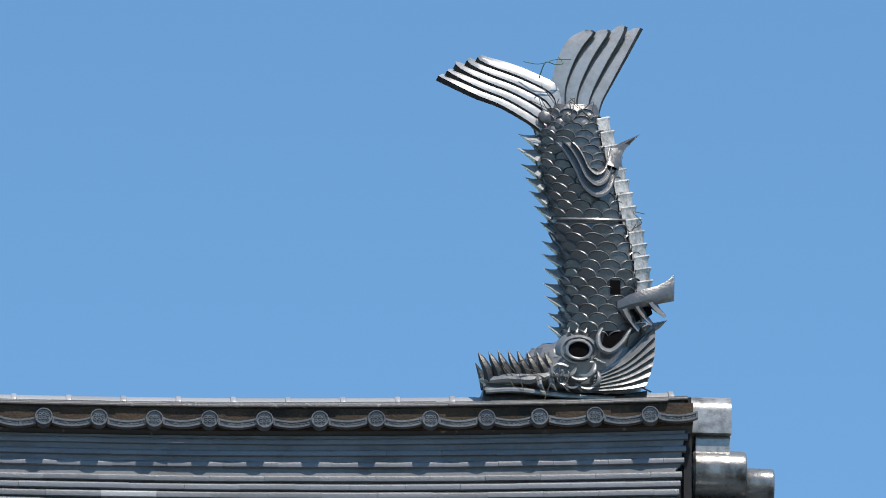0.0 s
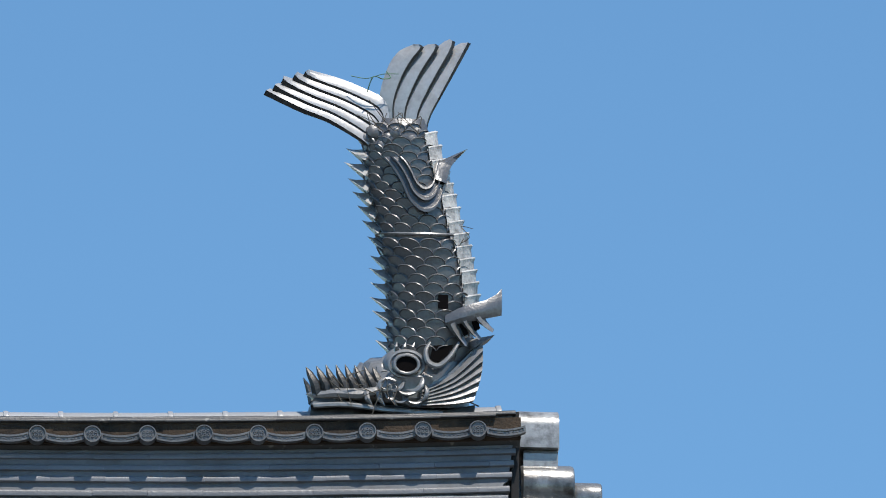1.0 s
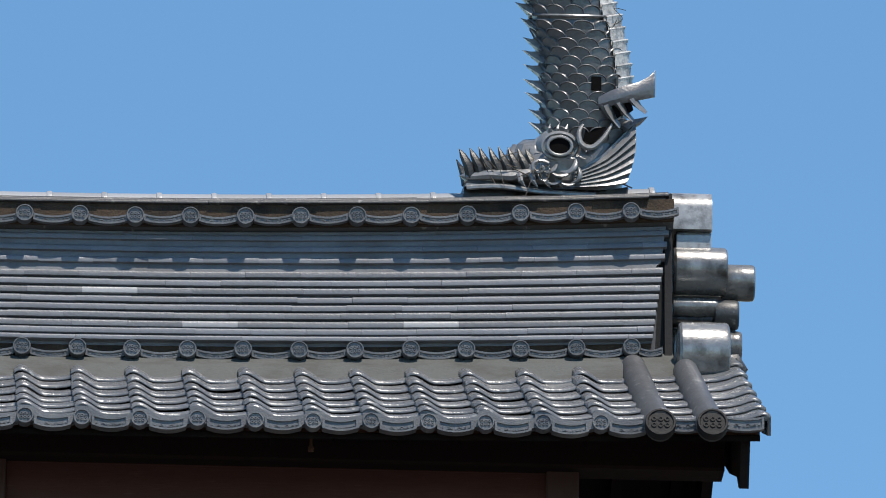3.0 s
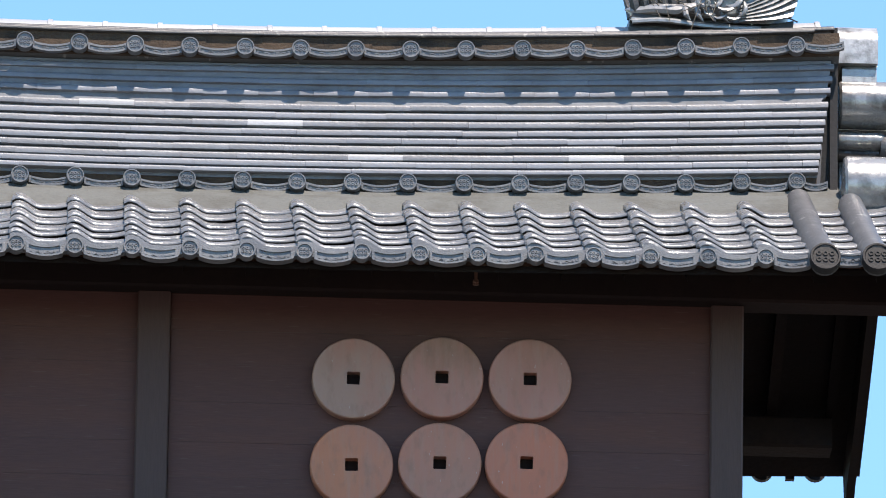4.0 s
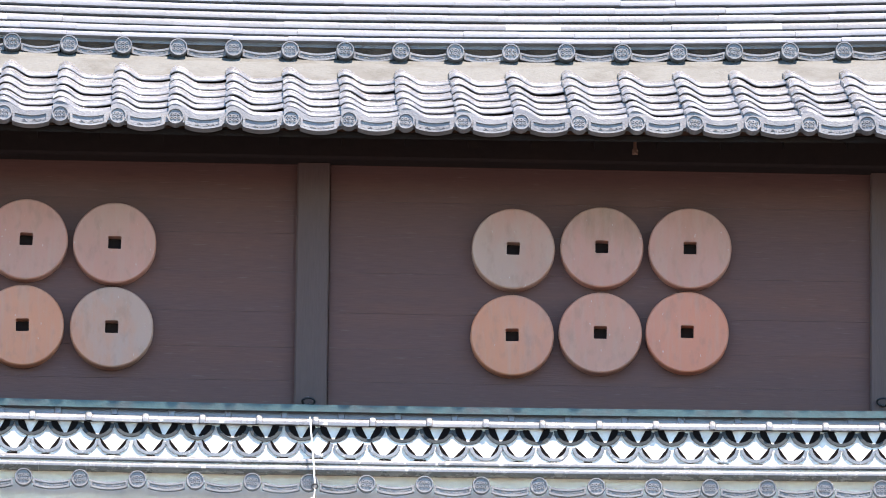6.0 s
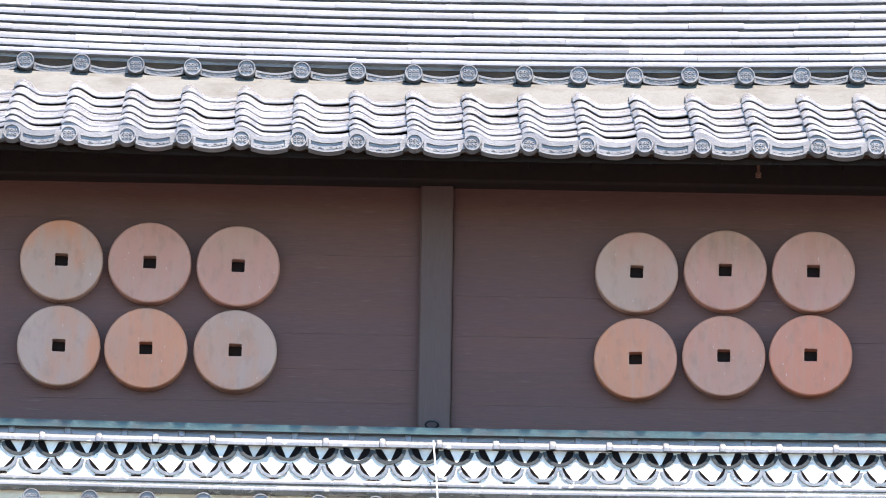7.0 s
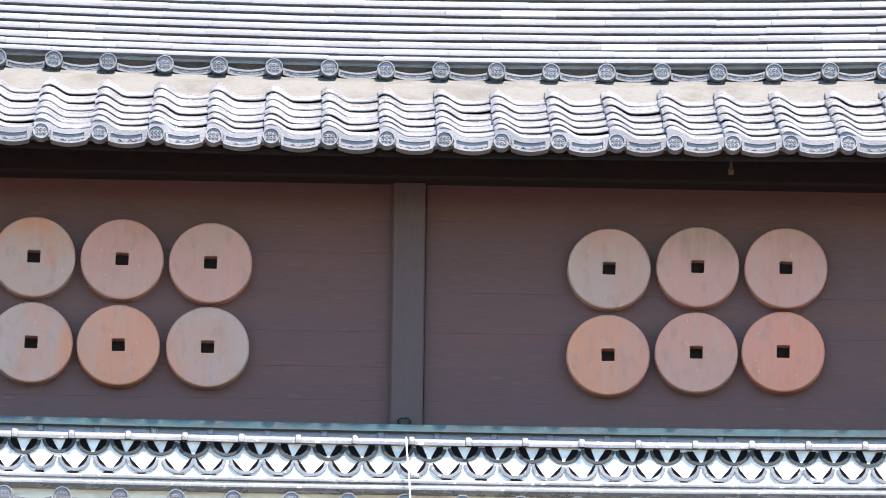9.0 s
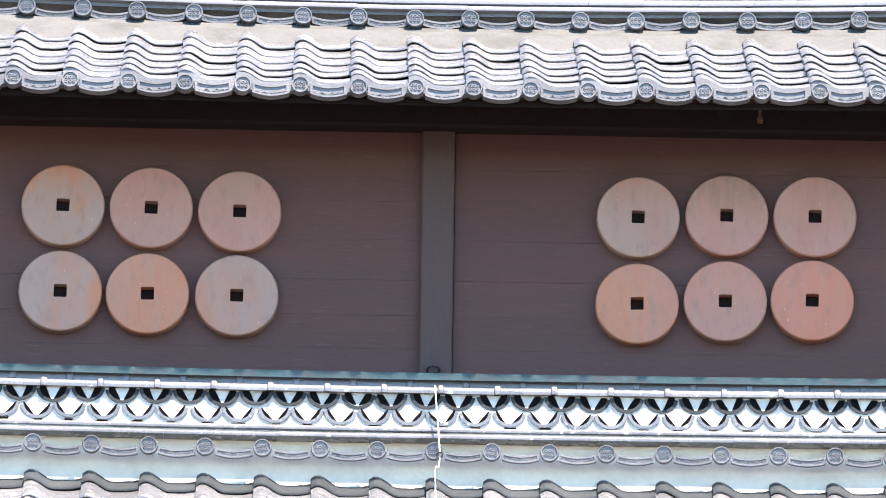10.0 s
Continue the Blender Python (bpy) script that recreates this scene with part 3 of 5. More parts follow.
for k in range(-11, 11):
    x = k * 0.2685 + 0.1625
    part("cover_tile", LOW_CAP, None, low, at=pose(x - 0.13, -0.309, 14.834 + low_z(x), jit(2), slope_at(x, 0.0024) + jit(0.4), 0))


def arc_tile(r=0.079, thick=0.0165, depth=0.075):
    """A half-round tile laid as a bowl, seen end on."""
    g = Geo()
    out, inn = [], []
    for i in range(13):
        w = math.pi + math.radians(6) + (math.pi - math.radians(12)) * i / 12
        out.append((r * math.cos(w), 0.93 * r * math.sin(w)))
        inn.append(((r - thick) * math.cos(w), 0.93 * (r - thick) * math.sin(w)))
    g.prism(out + inn[::-1], 0.0, depth, "y")
    return g


ARC = arc_tile().mesh("bowl_tile", TILE)
g = Geo()
g.sheet([[(x, -0.308, 14.845 + low_z(x)) for x in PX], [(x, -0.315, 14.72 + low_z(x)) for x in PX], [(x, -0.322, 14.60 + low_z(x)) for x in PX]], (0, 0.2, 0))
part("plaster_panel", g, PLASTER, low, "white plaster between the bowl tiles")


def hollow(r, foot, top):
    """Black inserts for the shade inside a bowl tile, on both sides of its wedge of plaster."""
    g = Geo()
    for sx in (1, -1):
        ring = [(sx * r * math.cos(w), -0.93 * r * math.sin(w)) for w in [math.radians(-4 + 84 * i / 9) for i in range(10)]]
        for i in range(7):
            t = i / 6
            ring.append((sx * (foot + (r * top - foot) * t), -0.93 * r * (0.94 - 0.96 * t)))
        g.prism(ring, -0.004, 0.02, "y")
    return g


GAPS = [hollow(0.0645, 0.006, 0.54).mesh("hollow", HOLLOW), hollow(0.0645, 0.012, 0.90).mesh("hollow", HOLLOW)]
# The top row takes the darkened tile for the shade of the covers.
DARK_ARC = arc_tile(0.081).mesh("bowl_tile", SHADED_TILE)
# A black bar laid on the plaster for the shade under each lower bowl.
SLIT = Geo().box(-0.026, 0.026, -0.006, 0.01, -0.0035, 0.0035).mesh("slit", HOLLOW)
AP = 0.1600
for k in range(-17, 18):
    for row in (0, 1):
        x = k * AP + (0.1105 if row == 0 else 0.0335) + jit(0.006)
        if abs(x) > 2.85:
            continue
        z = (14.822 if row == 0 else 14.739) + low_z(x) + jit(0.004)
        face = -0.309 - (14.83 - z + low_z(x)) * 0.06
        turn = jit(3)
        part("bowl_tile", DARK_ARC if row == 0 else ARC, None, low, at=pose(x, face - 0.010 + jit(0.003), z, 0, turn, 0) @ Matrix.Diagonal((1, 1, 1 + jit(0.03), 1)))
        part("hollow", GAPS[row], None, low, "black insert for the shade beside the plaster", at=pose(x, face, z, 0, turn + jit(5), 0) @ Matrix.Diagonal((1, 1, 1 + jit(0.05), 1)))
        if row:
            part("slit", SLIT, None, low, "black bar for the shade under a bowl tile", at=pose(x + jit(0.006), face - 0.006, z - 0.080, 0, jit(2), 0) @ Matrix.Diagonal((1 + jit(0.3), 1, 1, 1)))
LOW_NOSHI = noshi(0.54, 0.10, 0.027).mesh("ridge_tile", TILE)
for j, (z, y) in enumerate(((14.632, -0.335), (14.596, -0.345))):
    for k in range(-6, 6):
        x = (k + 0.5 * j + 0.12) * 0.54
        if x > 2.6 or x < -2.9:
            continue
        part("ridge_tile", LOW_NOSHI, None, low, at=pose(x, y + jit(0.004), z + low_z(x + 0.27), jit(1), slope_at(x + 0.27, 0.0024), jit(0.3)))
g = Geo()
g.sheet([[(x, -0.25, 14.615 + low_z(x)) for x in PX], [(x, -0.255, 14.50 + low_z(x)) for x in PX], [(x, -0.262, 14.40 + low_z(x)) for x in PX], [(x, -0.275, 14.34 + low_z(x)) for x in PX], [(x, -0.31, 14.22 + low_z(x)) for x in PX]], (0, 0.06, 0))
part("plaster_skirt", g, SKIRT, low, "smooth white plaster skirt in shade")
M_DISC = crest_disc(0.043, 0.032).mesh("crest_tile", CREST)
M_LIP = hanging_lip(0.048, 0.224, 0.006, 0.036, 0.014).mesh("pan_front", CREST)
MCOLS = [-0.003 + 0.2708 * k for k in range(-10, 11)]
for x in MCOLS:
    part("crest_tile", M_DISC, None, low, at=pose(x + jit(0.004), -0.345, 14.532 + low_z(x), 0, jit(8), jit(2)))
    if x < 2.6:
        part("pan_front", M_LIP, None, low, at=pose(x, -0.345 + jit(0.004), 14.529 + low_z(x + 0.13), 0, slope_at(x + 0.13, 0.0024) + jit(0.7), jit(1)))
# its east end
end = thing("ridge_end", "stepped grey end tiles and white plaster at the ridge's end", "ridge end", Geo().box(2.893, 2.966, -0.325, -0.20, 14.62, 14.858, 0.012), PLASTER)
for k in range(3):
    part("ridge_tile", Geo().box(2.967 + 0.004 * k, 3.040 + 0.014 * k, -0.30 - 0.01 * k, -0.12, 14.800 - 0.042 * k, 14.838 - 0.042 * k, 0.008), TILE, end, at=pose(0, 0, 0, 0, 0, 0))
g = Geo()
g.tube([(2.96 + 0.12 * i, -0.31 - 0.09 * i, 14.655 - 0.085 * i) for i in range(12)], 0.075, 16)
part("hip_roll", g, TILE, end, "round hip tile")
for k in range(3):
    g = Geo()
    a, b = Vector((2.90 + 0.02 * k, -0.37, 14.69 - 0.034 * k)), Vector((3.98, -1.17, 13.95 - 0.034 * k))
    g.add([a + Vector((0, -0.01, 0)), b + Vector((0, -0.01, 0)), b + Vector((0.02, 0.12, 0)), a + Vector((0.02, 0.12, 0)),
           a + Vector((0, -0.01, -0.026)), b + Vector((0, -0.01, -0.026)), b + Vector((0.02, 0.12, -0.026)), a + Vector((0.02, 0.12, -0.026))],
          [(0, 1, 2, 3), (7, 6, 5, 4), (0, 4, 5, 1), (1, 5, 6, 2), (2, 6, 7, 3), (3, 7, 4, 0)])
    part("hip_tile", g, TILE, end)


# ---- the big lower roof ----
LSLOPE = 29.0


def low_point(x, s):
    return Vector((x, -2.70 + (s) * math.cos(radians(LSLOPE)), 13.012 + s * math.sin(radians(LSLOPE)) + low_z(x)))


g = Geo()
B = [(-8.4, -7.4, 11.0), (8.4, -7.4, 11.0), (8.4, 10.1, 11.0), (-8.4, 10.1, 11.0), (-2.95, -0.24, 14.30), (2.95, -0.24, 14.30), (2.95, 2.95, 14.30), (-2.95, 2.95, 14.30)]
g.add([Vector(p) - Vector((0, 0, 0.06 if i > 3 else 0.0)) for i, p in enumerate(B)], [(0, 1, 5, 4), (1, 2, 6, 5), (2, 3, 7, 6), (3, 0, 4, 7), (3, 2, 1, 0), (4, 5, 6, 7)])
big_roof = thing("roof_lower", "large grey tiled hip roof below the ridge", "roof", g, TILE_DARK, kind="structure")
LOW_PAN = pantile(0.37, 0.024).mesh("pantile", TILE)
# The topmost course takes the darkened tile for the shade under the ridge.
LOW_TOP = pantile(0.37, 0.024).mesh("pantile", SHADED_TILE)
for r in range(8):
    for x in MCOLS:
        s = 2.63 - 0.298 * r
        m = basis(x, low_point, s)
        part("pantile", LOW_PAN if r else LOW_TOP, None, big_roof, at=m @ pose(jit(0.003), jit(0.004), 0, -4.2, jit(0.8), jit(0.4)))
prof = tile_line()
far = Geo()
for side in (0, 1, 2):
    for k in range(-30, 31):
        x = k * PITCH
        for r in range(18):
            if side == 0:
                y, z = -2.75 - 0.27 * r, 13.04 - 0.143 * r
                lim = 2.95 + (-0.24 - y) * 0.76
                if abs(x) > lim or y < -7.3 or z < 10.9:
                    continue
                far.sheet([[(x + u, y, z + h + 0.03) for u, h in prof[::3]], [(x + u, y + 0.30, z + 0.157 + h) for u, h in prof[::3]]])
tagged(part("pantile_field", far, TILE, big_roof, "rows of grey pantiles"), kind="stuff")

# ---- tiles of the upper roof ----
for r in range(6):
    for k in range(1, 24):
        x = COLS[k]
        m = basis(x, roof_point, r * ROW)
        part("pantile", PAN, None, upper_roof, at=m @ pose(jit(0.004), jit(0.006) + (0.012 if r == 0 else 0), 0.0, -EDGE_TILT + jit(0.5), jit(1.2), jit(0.6)))
E_DISC = crest_disc(0.041, 0.055).mesh("crest_tile", CREST)
E_LIP = eave_lip().mesh("pan_front", CREST)
# Near-black colour stands for the shade on the rear eave and slope.
REAR_LIP = Geo().box(-0.20, -0.06, 0.0, 0.04, -0.030, 0.060).box(-0.155, -0.110, -0.003, 0.043, -0.058, -0.020).mesh("pan_front", NEAR_BLACK)
REAR_DISC = crest_disc(0.058, 0.055).mesh("crest_tile", NEAR_BLACK)
for k in range(1, 24):
    x = COLS[k]
    part("crest_tile", E_DISC, None, upper_roof, at=pose(x + jit(0.004), EAVE_Y + 0.03, eave_z(x) - 0.007 + jit(0.003), -4, jit(8), jit(2)))
    part("pan_front", E_LIP, None, upper_roof, at=pose(x, EAVE_Y - 0.008, eave_z(x + 0.13) - 0.011 + jit(0.003), -3, slope_at(x, 0.0035) + jit(1), jit(1)))
for k in range(-1, 24):
    x = COLS[0] - PITCH * k
    m = pose(x, REAR_Y, eave_z(x) + REAR_Z + 0.018, 0, 0, 180)
    part("crest_tile", REAR_DISC, None, upper_roof, at=m)
    part("pan_front", REAR_LIP, None, upper_roof, at=pose(x, REAR_Y - 0.03, eave_z(x) + REAR_Z + 0.012))
g = Geo()
for k in range(-1, 24):
    x = COLS[0] - PITCH * k
    for r in range(7):
        a, b = rear_point(x, r * ROW), rear_point(x, r * ROW + 0.33)
        g.sheet([[(x - u, a.y, a.z + h + 0.02) for u, h in prof[::2]], [(x - u, b.y, b.z + h) for u, h in prof[::2]]], (0, 0, -0.02))
tagged(part("pantile_field", g, NEAR_BLACK, upper_roof, "rear slope of grey pantiles"), kind="stuff")

# gable side: two rolls with their pans and the verge
ROLL_R = 0.068


def roll(x, s0, s1):
    g = Geo()
    pts = [roof_point(x, s0 + (s1 - s0) * i / 4) + Vector((0, 0, 0.035 - 0.030 * (1 - i / 4))) for i in range(5)]
    g.tube(pts, [ROLL_R * 1.08, ROLL_R, ROLL_R, ROLL_R, ROLL_R * 0.9], 18)
    return g


for x, s1 in ((3.150, 1.86), (3.397, 1.70)):
    part("verge_roll", roll(x, -0.14, s1), ROLL, upper_roof, "thick round roll tile")
    part("crest_tile", crest_disc(0.074, 0.05), NEAR_BLACK, upper_roof, "large round crest tile", at=pose(x, EAVE_Y - 0.125, eave_z(x) - 0.052, -14, 0, 0))
for x, s1 in ((-3.150, 1.86), (-3.397, 1.70)):
    part("verge_roll", roll(x, -0.14, s1), ROLL, upper_roof, "thick round roll tile")
SIDE_PAN = pantile(0.37, 0.029, [(-0.10 + 0.02 * i, 0.014 * ((i - 5) / 5) ** 2) for i in range(11)]).mesh("pantile", TILE)
VERGE = pantile(0.37, 0.029, [(-0.13, 0.006), (-0.10, 0.0), (-0.06, -0.003), (-0.01, 0.0), (0.04, 0.010), (0.08, 0.024), (0.105, 0.030), (0.125, 0.026), (0.138, 0.014)])
VERGE.box(0.126, 0.142, 0.006, 0.36, -0.055, 0.036)
VERGE.lathe([(0.0, 0.006), (0.004, 0.016), (0.02, 0.019), (0.05, 0.019)], 10, (0.125, 0.0, 0.034), "y")
VERGE = VERGE.mesh("verge_tile", TILE)
LIP_SHORT = hanging_lip(-0.085, 0.085, 0.030, 0.062, 0.012, 0.03).mesh("pan_front", CREST)
for sx in (1, -1):
    for r in range(7):
        for x, me, nm in ((3.273, SIDE_PAN, "pantile"), (3.545, VERGE, "verge_tile")):
            m = basis(sx * x, roof_point, r * ROW)
            part(nm, me, None, upper_roof, at=m @ pose(0, jit(0.004), 0, -EDGE_TILT, 0, 0) @ Matrix.Diagonal((sx, 1, 1, 1)))
    part("pan_front", LIP_SHORT, None, upper_roof, at=pose(sx * 3.273, EAVE_Y - 0.008, eave_z(3.27)))
    part("pan_front", LIP_SHORT, None, upper_roof, at=pose(sx * 3.555, EAVE_Y - 0.008, eave_z(3.55) + 0.004) @ Matrix.Diagonal((1.15, 1, 1, 1)))

# ---- the main ridge ----
def kz(z):
    """Climb of a ridge line towards the ends, more for the higher lines."""
    return 0.0069 + (z - 17.09) / 0.72 * 0.0020


def rz(x, z):
    return z + kz(z) * x * x


JOINT = material("bluish_grey_mortar", (0.150, 0.157, 0.170), 0.7, 0.0, 0.2, 40, (0.075, 0.07, 0.065), 0.6, 4, 0.2, 60)
RX = [-3.36 + 6.72 * i / 28 for i in range(29)]
g = Geo()
ringz = [16.90, 17.09, 17.73, 17.872]
g.sheet([[(x * (0.966 + 0.008 * j), FACE + 0.055, rz(x, z)) for x in RX] for j, z in enumerate(ringz)], (0, 2 * (AXIS - FACE) - 0.11, 0))
ridge = thing("ridge_upper", "tall main ridge of stacked grey tiles", "ridge", g, BED, kind="structure")
# mortar foot over the topmost tiles
g = Geo()
FX = [-3.36 + 6.72 * i / 168 for i in range(169)]
g.sheet([[(x, y, rz(x, z) + b * noise.noise(Vector((x * 6, y * 9, 2.0)))) for x in FX]
         for y, z, b in ((FACE + 0.03, 17.065, 0), (FACE - 0.05, 17.005, 0.006), (0.90, 16.975, 0.010), (0.80, 16.925, 0.012), (0.725, 16.866, 0.010), (0.64, 16.812, 0.006))], (0, 0.1, -0.04))
part("mortar_foot", g, MORTAR, ridge, "pale weathered mortar foot")
g = Geo()
g.sheet([[(x, FACE + 0.03, rz(x, 17.765)) for x in RX], [(x, FACE + 0.005, rz(x, 17.735)) for x in RX], [(x, FACE + 0.045, rz(x, 17.69)) for x in RX]], (0, 0.03, 0))
part("mortar_band", g, TILE_DARK, ridge, "dark moulded band")
g = Geo()
g.sheet([[(x * (0.968 + 0.007 * j), FACE + 0.016 + 0.008 * (j > 1), rz(x, z)) for x in RX] for j, z in enumerate((17.11, 17.50, 17.52, 17.70))], (0, 0.04, 0))
part("mortar_joints", g, JOINT, ridge, "bluish grey mortar between the courses")
g = Geo()
g.sheet([[(x * 0.968, FACE + 0.020, rz(x, 17.150)) for x in RX], [(x * 0.968, FACE + 0.020, rz(x, 17.05)) for x in RX]], (0, 0.02, 0))
part("clay_fill", g, CLAY, ridge, "brown clay behind the crest tiles")
g = Geo()
g.sheet([[(x, FACE - 0.012, rz(x, 17.829)) for x in RX], [(x, FACE - 0.012, rz(x, 17.722)) for x in RX]], (0, 0.05, 0))
part("clay_fill", g, CLAY, ridge, "brown clay behind the upper crest tiles")
COURSES = [  # height of the tile's top, how far it stands out, thickness, tile; each one a little prouder than the one above
    (17.686, -0.012, 0.034, TILE_BLUE), (17.626, -0.010, 0.034, TILE_BLUE), (17.566, -0.008, 0.033, TILE_BLUE),
    (17.492, 0.006, 0.036, TILE_RIDGE), (17.448, 0.007, 0.036, TILE_BLUE), (17.406, 0.008, 0.037, TILE_RIDGE), (17.361, 0.009, 0.035, TILE_BLUE),
    (17.320, 0.010, 0.036, TILE_BLUE), (17.279, 0.012, 0.037, TILE_RIDGE), (17.234, 0.015, 0.037, TILE_RIDGE), (17.196, 0.018, 0.036, TILE_BLUE), (17.159, 0.018, 0.030, TILE_BLUE)]
RIDGE_NOSHI = {}
PALE_NOSHI = noshi(PITCH, 0.12, 0.037).mesh("ridge_tile", TILE_PALE)
for ci, (top, proud, th, mat) in enumerate(COURSES):
    z, y = top - th, FACE - proud
    key = (th, mat.name)
    if key not in RIDGE_NOSHI:
        RIDGE_NOSHI[key] = noshi(PITCH, 0.12, th).mesh("ridge_tile", mat)
    reach = 3.255 + (z - 17.12) * 0.155
    off = random.random() * PITCH
    k = 0
    x = -reach
    first = True
    while x < reach - 0.02:
        length = min(off if first and off > 0.06 else PITCH, reach - x)
        xm = x + length / 2
        # Picks the few tiles that get a glint painted as a pale colour.
        worn = ci in (3, 5, 9) and random.random() < 0.09
        part("ridge_tile", PALE_NOSHI if worn else RIDGE_NOSHI[key], None, ridge, at=pose(x, y + jit(0.0018), z + kz(z) * x * x + jit(0.0012), jit(1.2), slope_at(xm, kz(z)), jit(0.2)) @ Matrix.Diagonal((length / PITCH, 1, 1, 1)))
        x += length
        first = False
L_DISC = crest_disc(0.0445, 0.06).mesh("crest_tile", CREST)
L_LIP = hanging_lip(0.040, 0.232, 0.012, 0.036, 0.016, 0.03).mesh("pan_front", CREST)
for zc in (17.082, 17.758):
    for k in range(24):
        x = COLS[k] + (0.0 if zc < 17.5 else 0.001)
        kk = 0.0069 if zc < 17.5 else 0.0089
        y = FACE + 0.012 if zc < 17.5 else FACE - 0.015
        part("crest_tile", L_DISC, None, ridge, at=pose(x + jit(0.006), y, zc + kk * x * x + jit(0.003), 0, jit(9), jit(2)))
        w = 0.62 if (k == 0 and zc < 17.5) else 1.0
        part("pan_front", L_LIP, None, ridge, at=pose(x + (0.015 if w < 1 else 0), y - (0.012 if zc < 17.5 else 0.038) + jit(0.004), zc - 0.006 + kk * (x + 0.13) ** 2, 0, slope_at(x + 0.13, kk) + jit(1.2), jit(1)) @ Matrix.Diagonal((w, 1, 1, 1)))
# flat tiles over the upper crest row, then the cover
TOP_NOSHI = noshi(PITCH, 0.40, 0.022).mesh("ridge_tile", TILE_DARK)
for j, (z, y, deep) in enumerate(((17.830, FACE - 0.030, 1), (17.856, FACE + 0.03, 1), (17.880, FACE + 0.10, 1))):
    x = -3.30 + 0.11 * j
    while x < 3.2:
        part("ridge_tile", TOP_NOSHI, None, ridge, at=pose(x, y + jit(0.005), z + 0.0091 * x * x, 0, slope_at(x + 0.13, 0.0091), jit(0.3)) @ Matrix.Diagonal((min(PITCH, 3.34 - x) / PITCH, 1.0 if j == 0 else 0.9, 1, 1)))
        x += PITCH
# The cover is pale throughout, for the sheen along the ridge top.
TOP_CAP = cap_piece(PITCH, 0.085, 0.95, True, 1.09).mesh("cover_tile", TILE_PALE)
for k in range(24):
    x = -3.25 + PITCH * k
    if x > 3.10:
        break
    part("cover_tile", TOP_CAP, None, ridge, at=pose(x, AXIS, 17.898 + 0.0091 * x * x, 0, slope_at(x + 0.13, 0.0091), 0))


# ---- end ornament of the ridge ----
def drum(x0, x1, y, z, r, lip=0.0):
    g = Geo()
    rings = [(0, r * 0.93), (0.012, r), (x1 - x0 - 0.02, r), (x1 - x0 - 0.006, r * 0.97), (x1 - x0, r * 0.90)]
    if lip:
        rings += [(x1 - x0, r * 0.78), (x1 - x0 - 0.03, r * 0.76)]
    g.lathe(rings, 28, (x0, y, z))
    return g


for sx in (1, -1):
    g = Geo()
    ring = [(1.06, 17.02), (1.66, 17.02), (1.62, 17.4), (1.62, 17.7), (1.60, 17.98), (1.12, 17.98), (1.10, 17.7), (1.10, 17.4)]
    g.prism(ring, 3.318, 3.356)
    g.box(3.20, 3.346, 1.125, 1.60, 16.95, 17.955)
    m = Matrix.Diagonal((sx, 1, 1, 1))
    # Near-black backing: the shade at the ridge's end is put into its colour.
    orn = thing("ridge_ornament", "weathered silver-grey end ornament with round scrolls", "roof ornament", g, NEAR_BLACK, at=m)
    cap = Geo()
    q = [(AXIS + 0.19 * math.cos(w), 17.93 + 0.115 * math.sin(w)) for w in [math.pi * i / 12 for i in range(13)]]
    cap.prism(q + [(AXIS - 0.19, 17.815), (AXIS + 0.19, 17.815)], 3.358, 3.560)
    part("crown", cap, CROWN, orn, "bright weathered rounded crown")
    part("neck", Geo().box(3.384, 3.556, AXIS - 0.165, AXIS + 0.165, 17.70, 17.811, 0.02), CROWN, orn)
    for y in (AXIS - 0.10, AXIS + 0.13):
        part("scroll", drum(3.370, 3.636, y, 17.622, 0.122, 1), LEAD, orn, "thick round scroll")
        part("scroll", drum(3.370, 3.593, y - 0.02, 17.430, 0.046), LEAD, orn, "thin round scroll")
        part("scroll", drum(3.370, 3.618, y - (0.36 if y < AXIS else 0.02), 17.220 - (0.150 if y < AXIS else 0), 0.172, 1), LEAD, orn, "thick round scroll")
        part("scroll", drum(3.578, 3.696, y, 17.400, 0.074, 1), TILE_DARK, orn, "dark round scroll")
        part("scroll", drum(3.618, 3.712, y + 0.02, 17.240, 0.080), LEAD, orn)
    part("bolt_tile", drum(3.618, 3.778, AXIS - 0.06, 17.580, 0.092, 1), LEAD, orn, "long round bolt tile")
    for k, (dy, dz) in enumerate(((-0.16, -0.02), (-0.10, -0.09), (0.0, -0.12))):
        part("curl", Geo().tube([(3.60, AXIS + dy, 17.16 + dz), (3.68, AXIS + dy, 17.17 + dz), (3.71, AXIS + dy, 17.12 + dz), (3.69, AXIS + dy, 17.08 + dz)], [0.035, 0.034, 0.03, 0.02], 8), TILE_DARK, orn)

# ---- the fish finial ----
def bez(pts, n):
    """A smooth curve through points."""
    pts = [Vector(p) for p in pts]
    out = []
    for i in range(n + 1):
        t = (len(pts) - 1) * i / n
        k = min(int(t), len(pts) - 2)
        u = t - k
        p0, p1, p2, p3 = pts[max(k - 1, 0)], pts[k], pts[k + 1], pts[min(k + 2, len(pts) - 1)]
        out.append(0.5 * ((2 * p1) + (p2 - p0) * u + (2 * p0 - 5 * p1 + 4 * p2 - p3) * u * u + (3 * p1 - p0 - 3 * p2 + p3) * u ** 3))
    return out


FY = 1.40
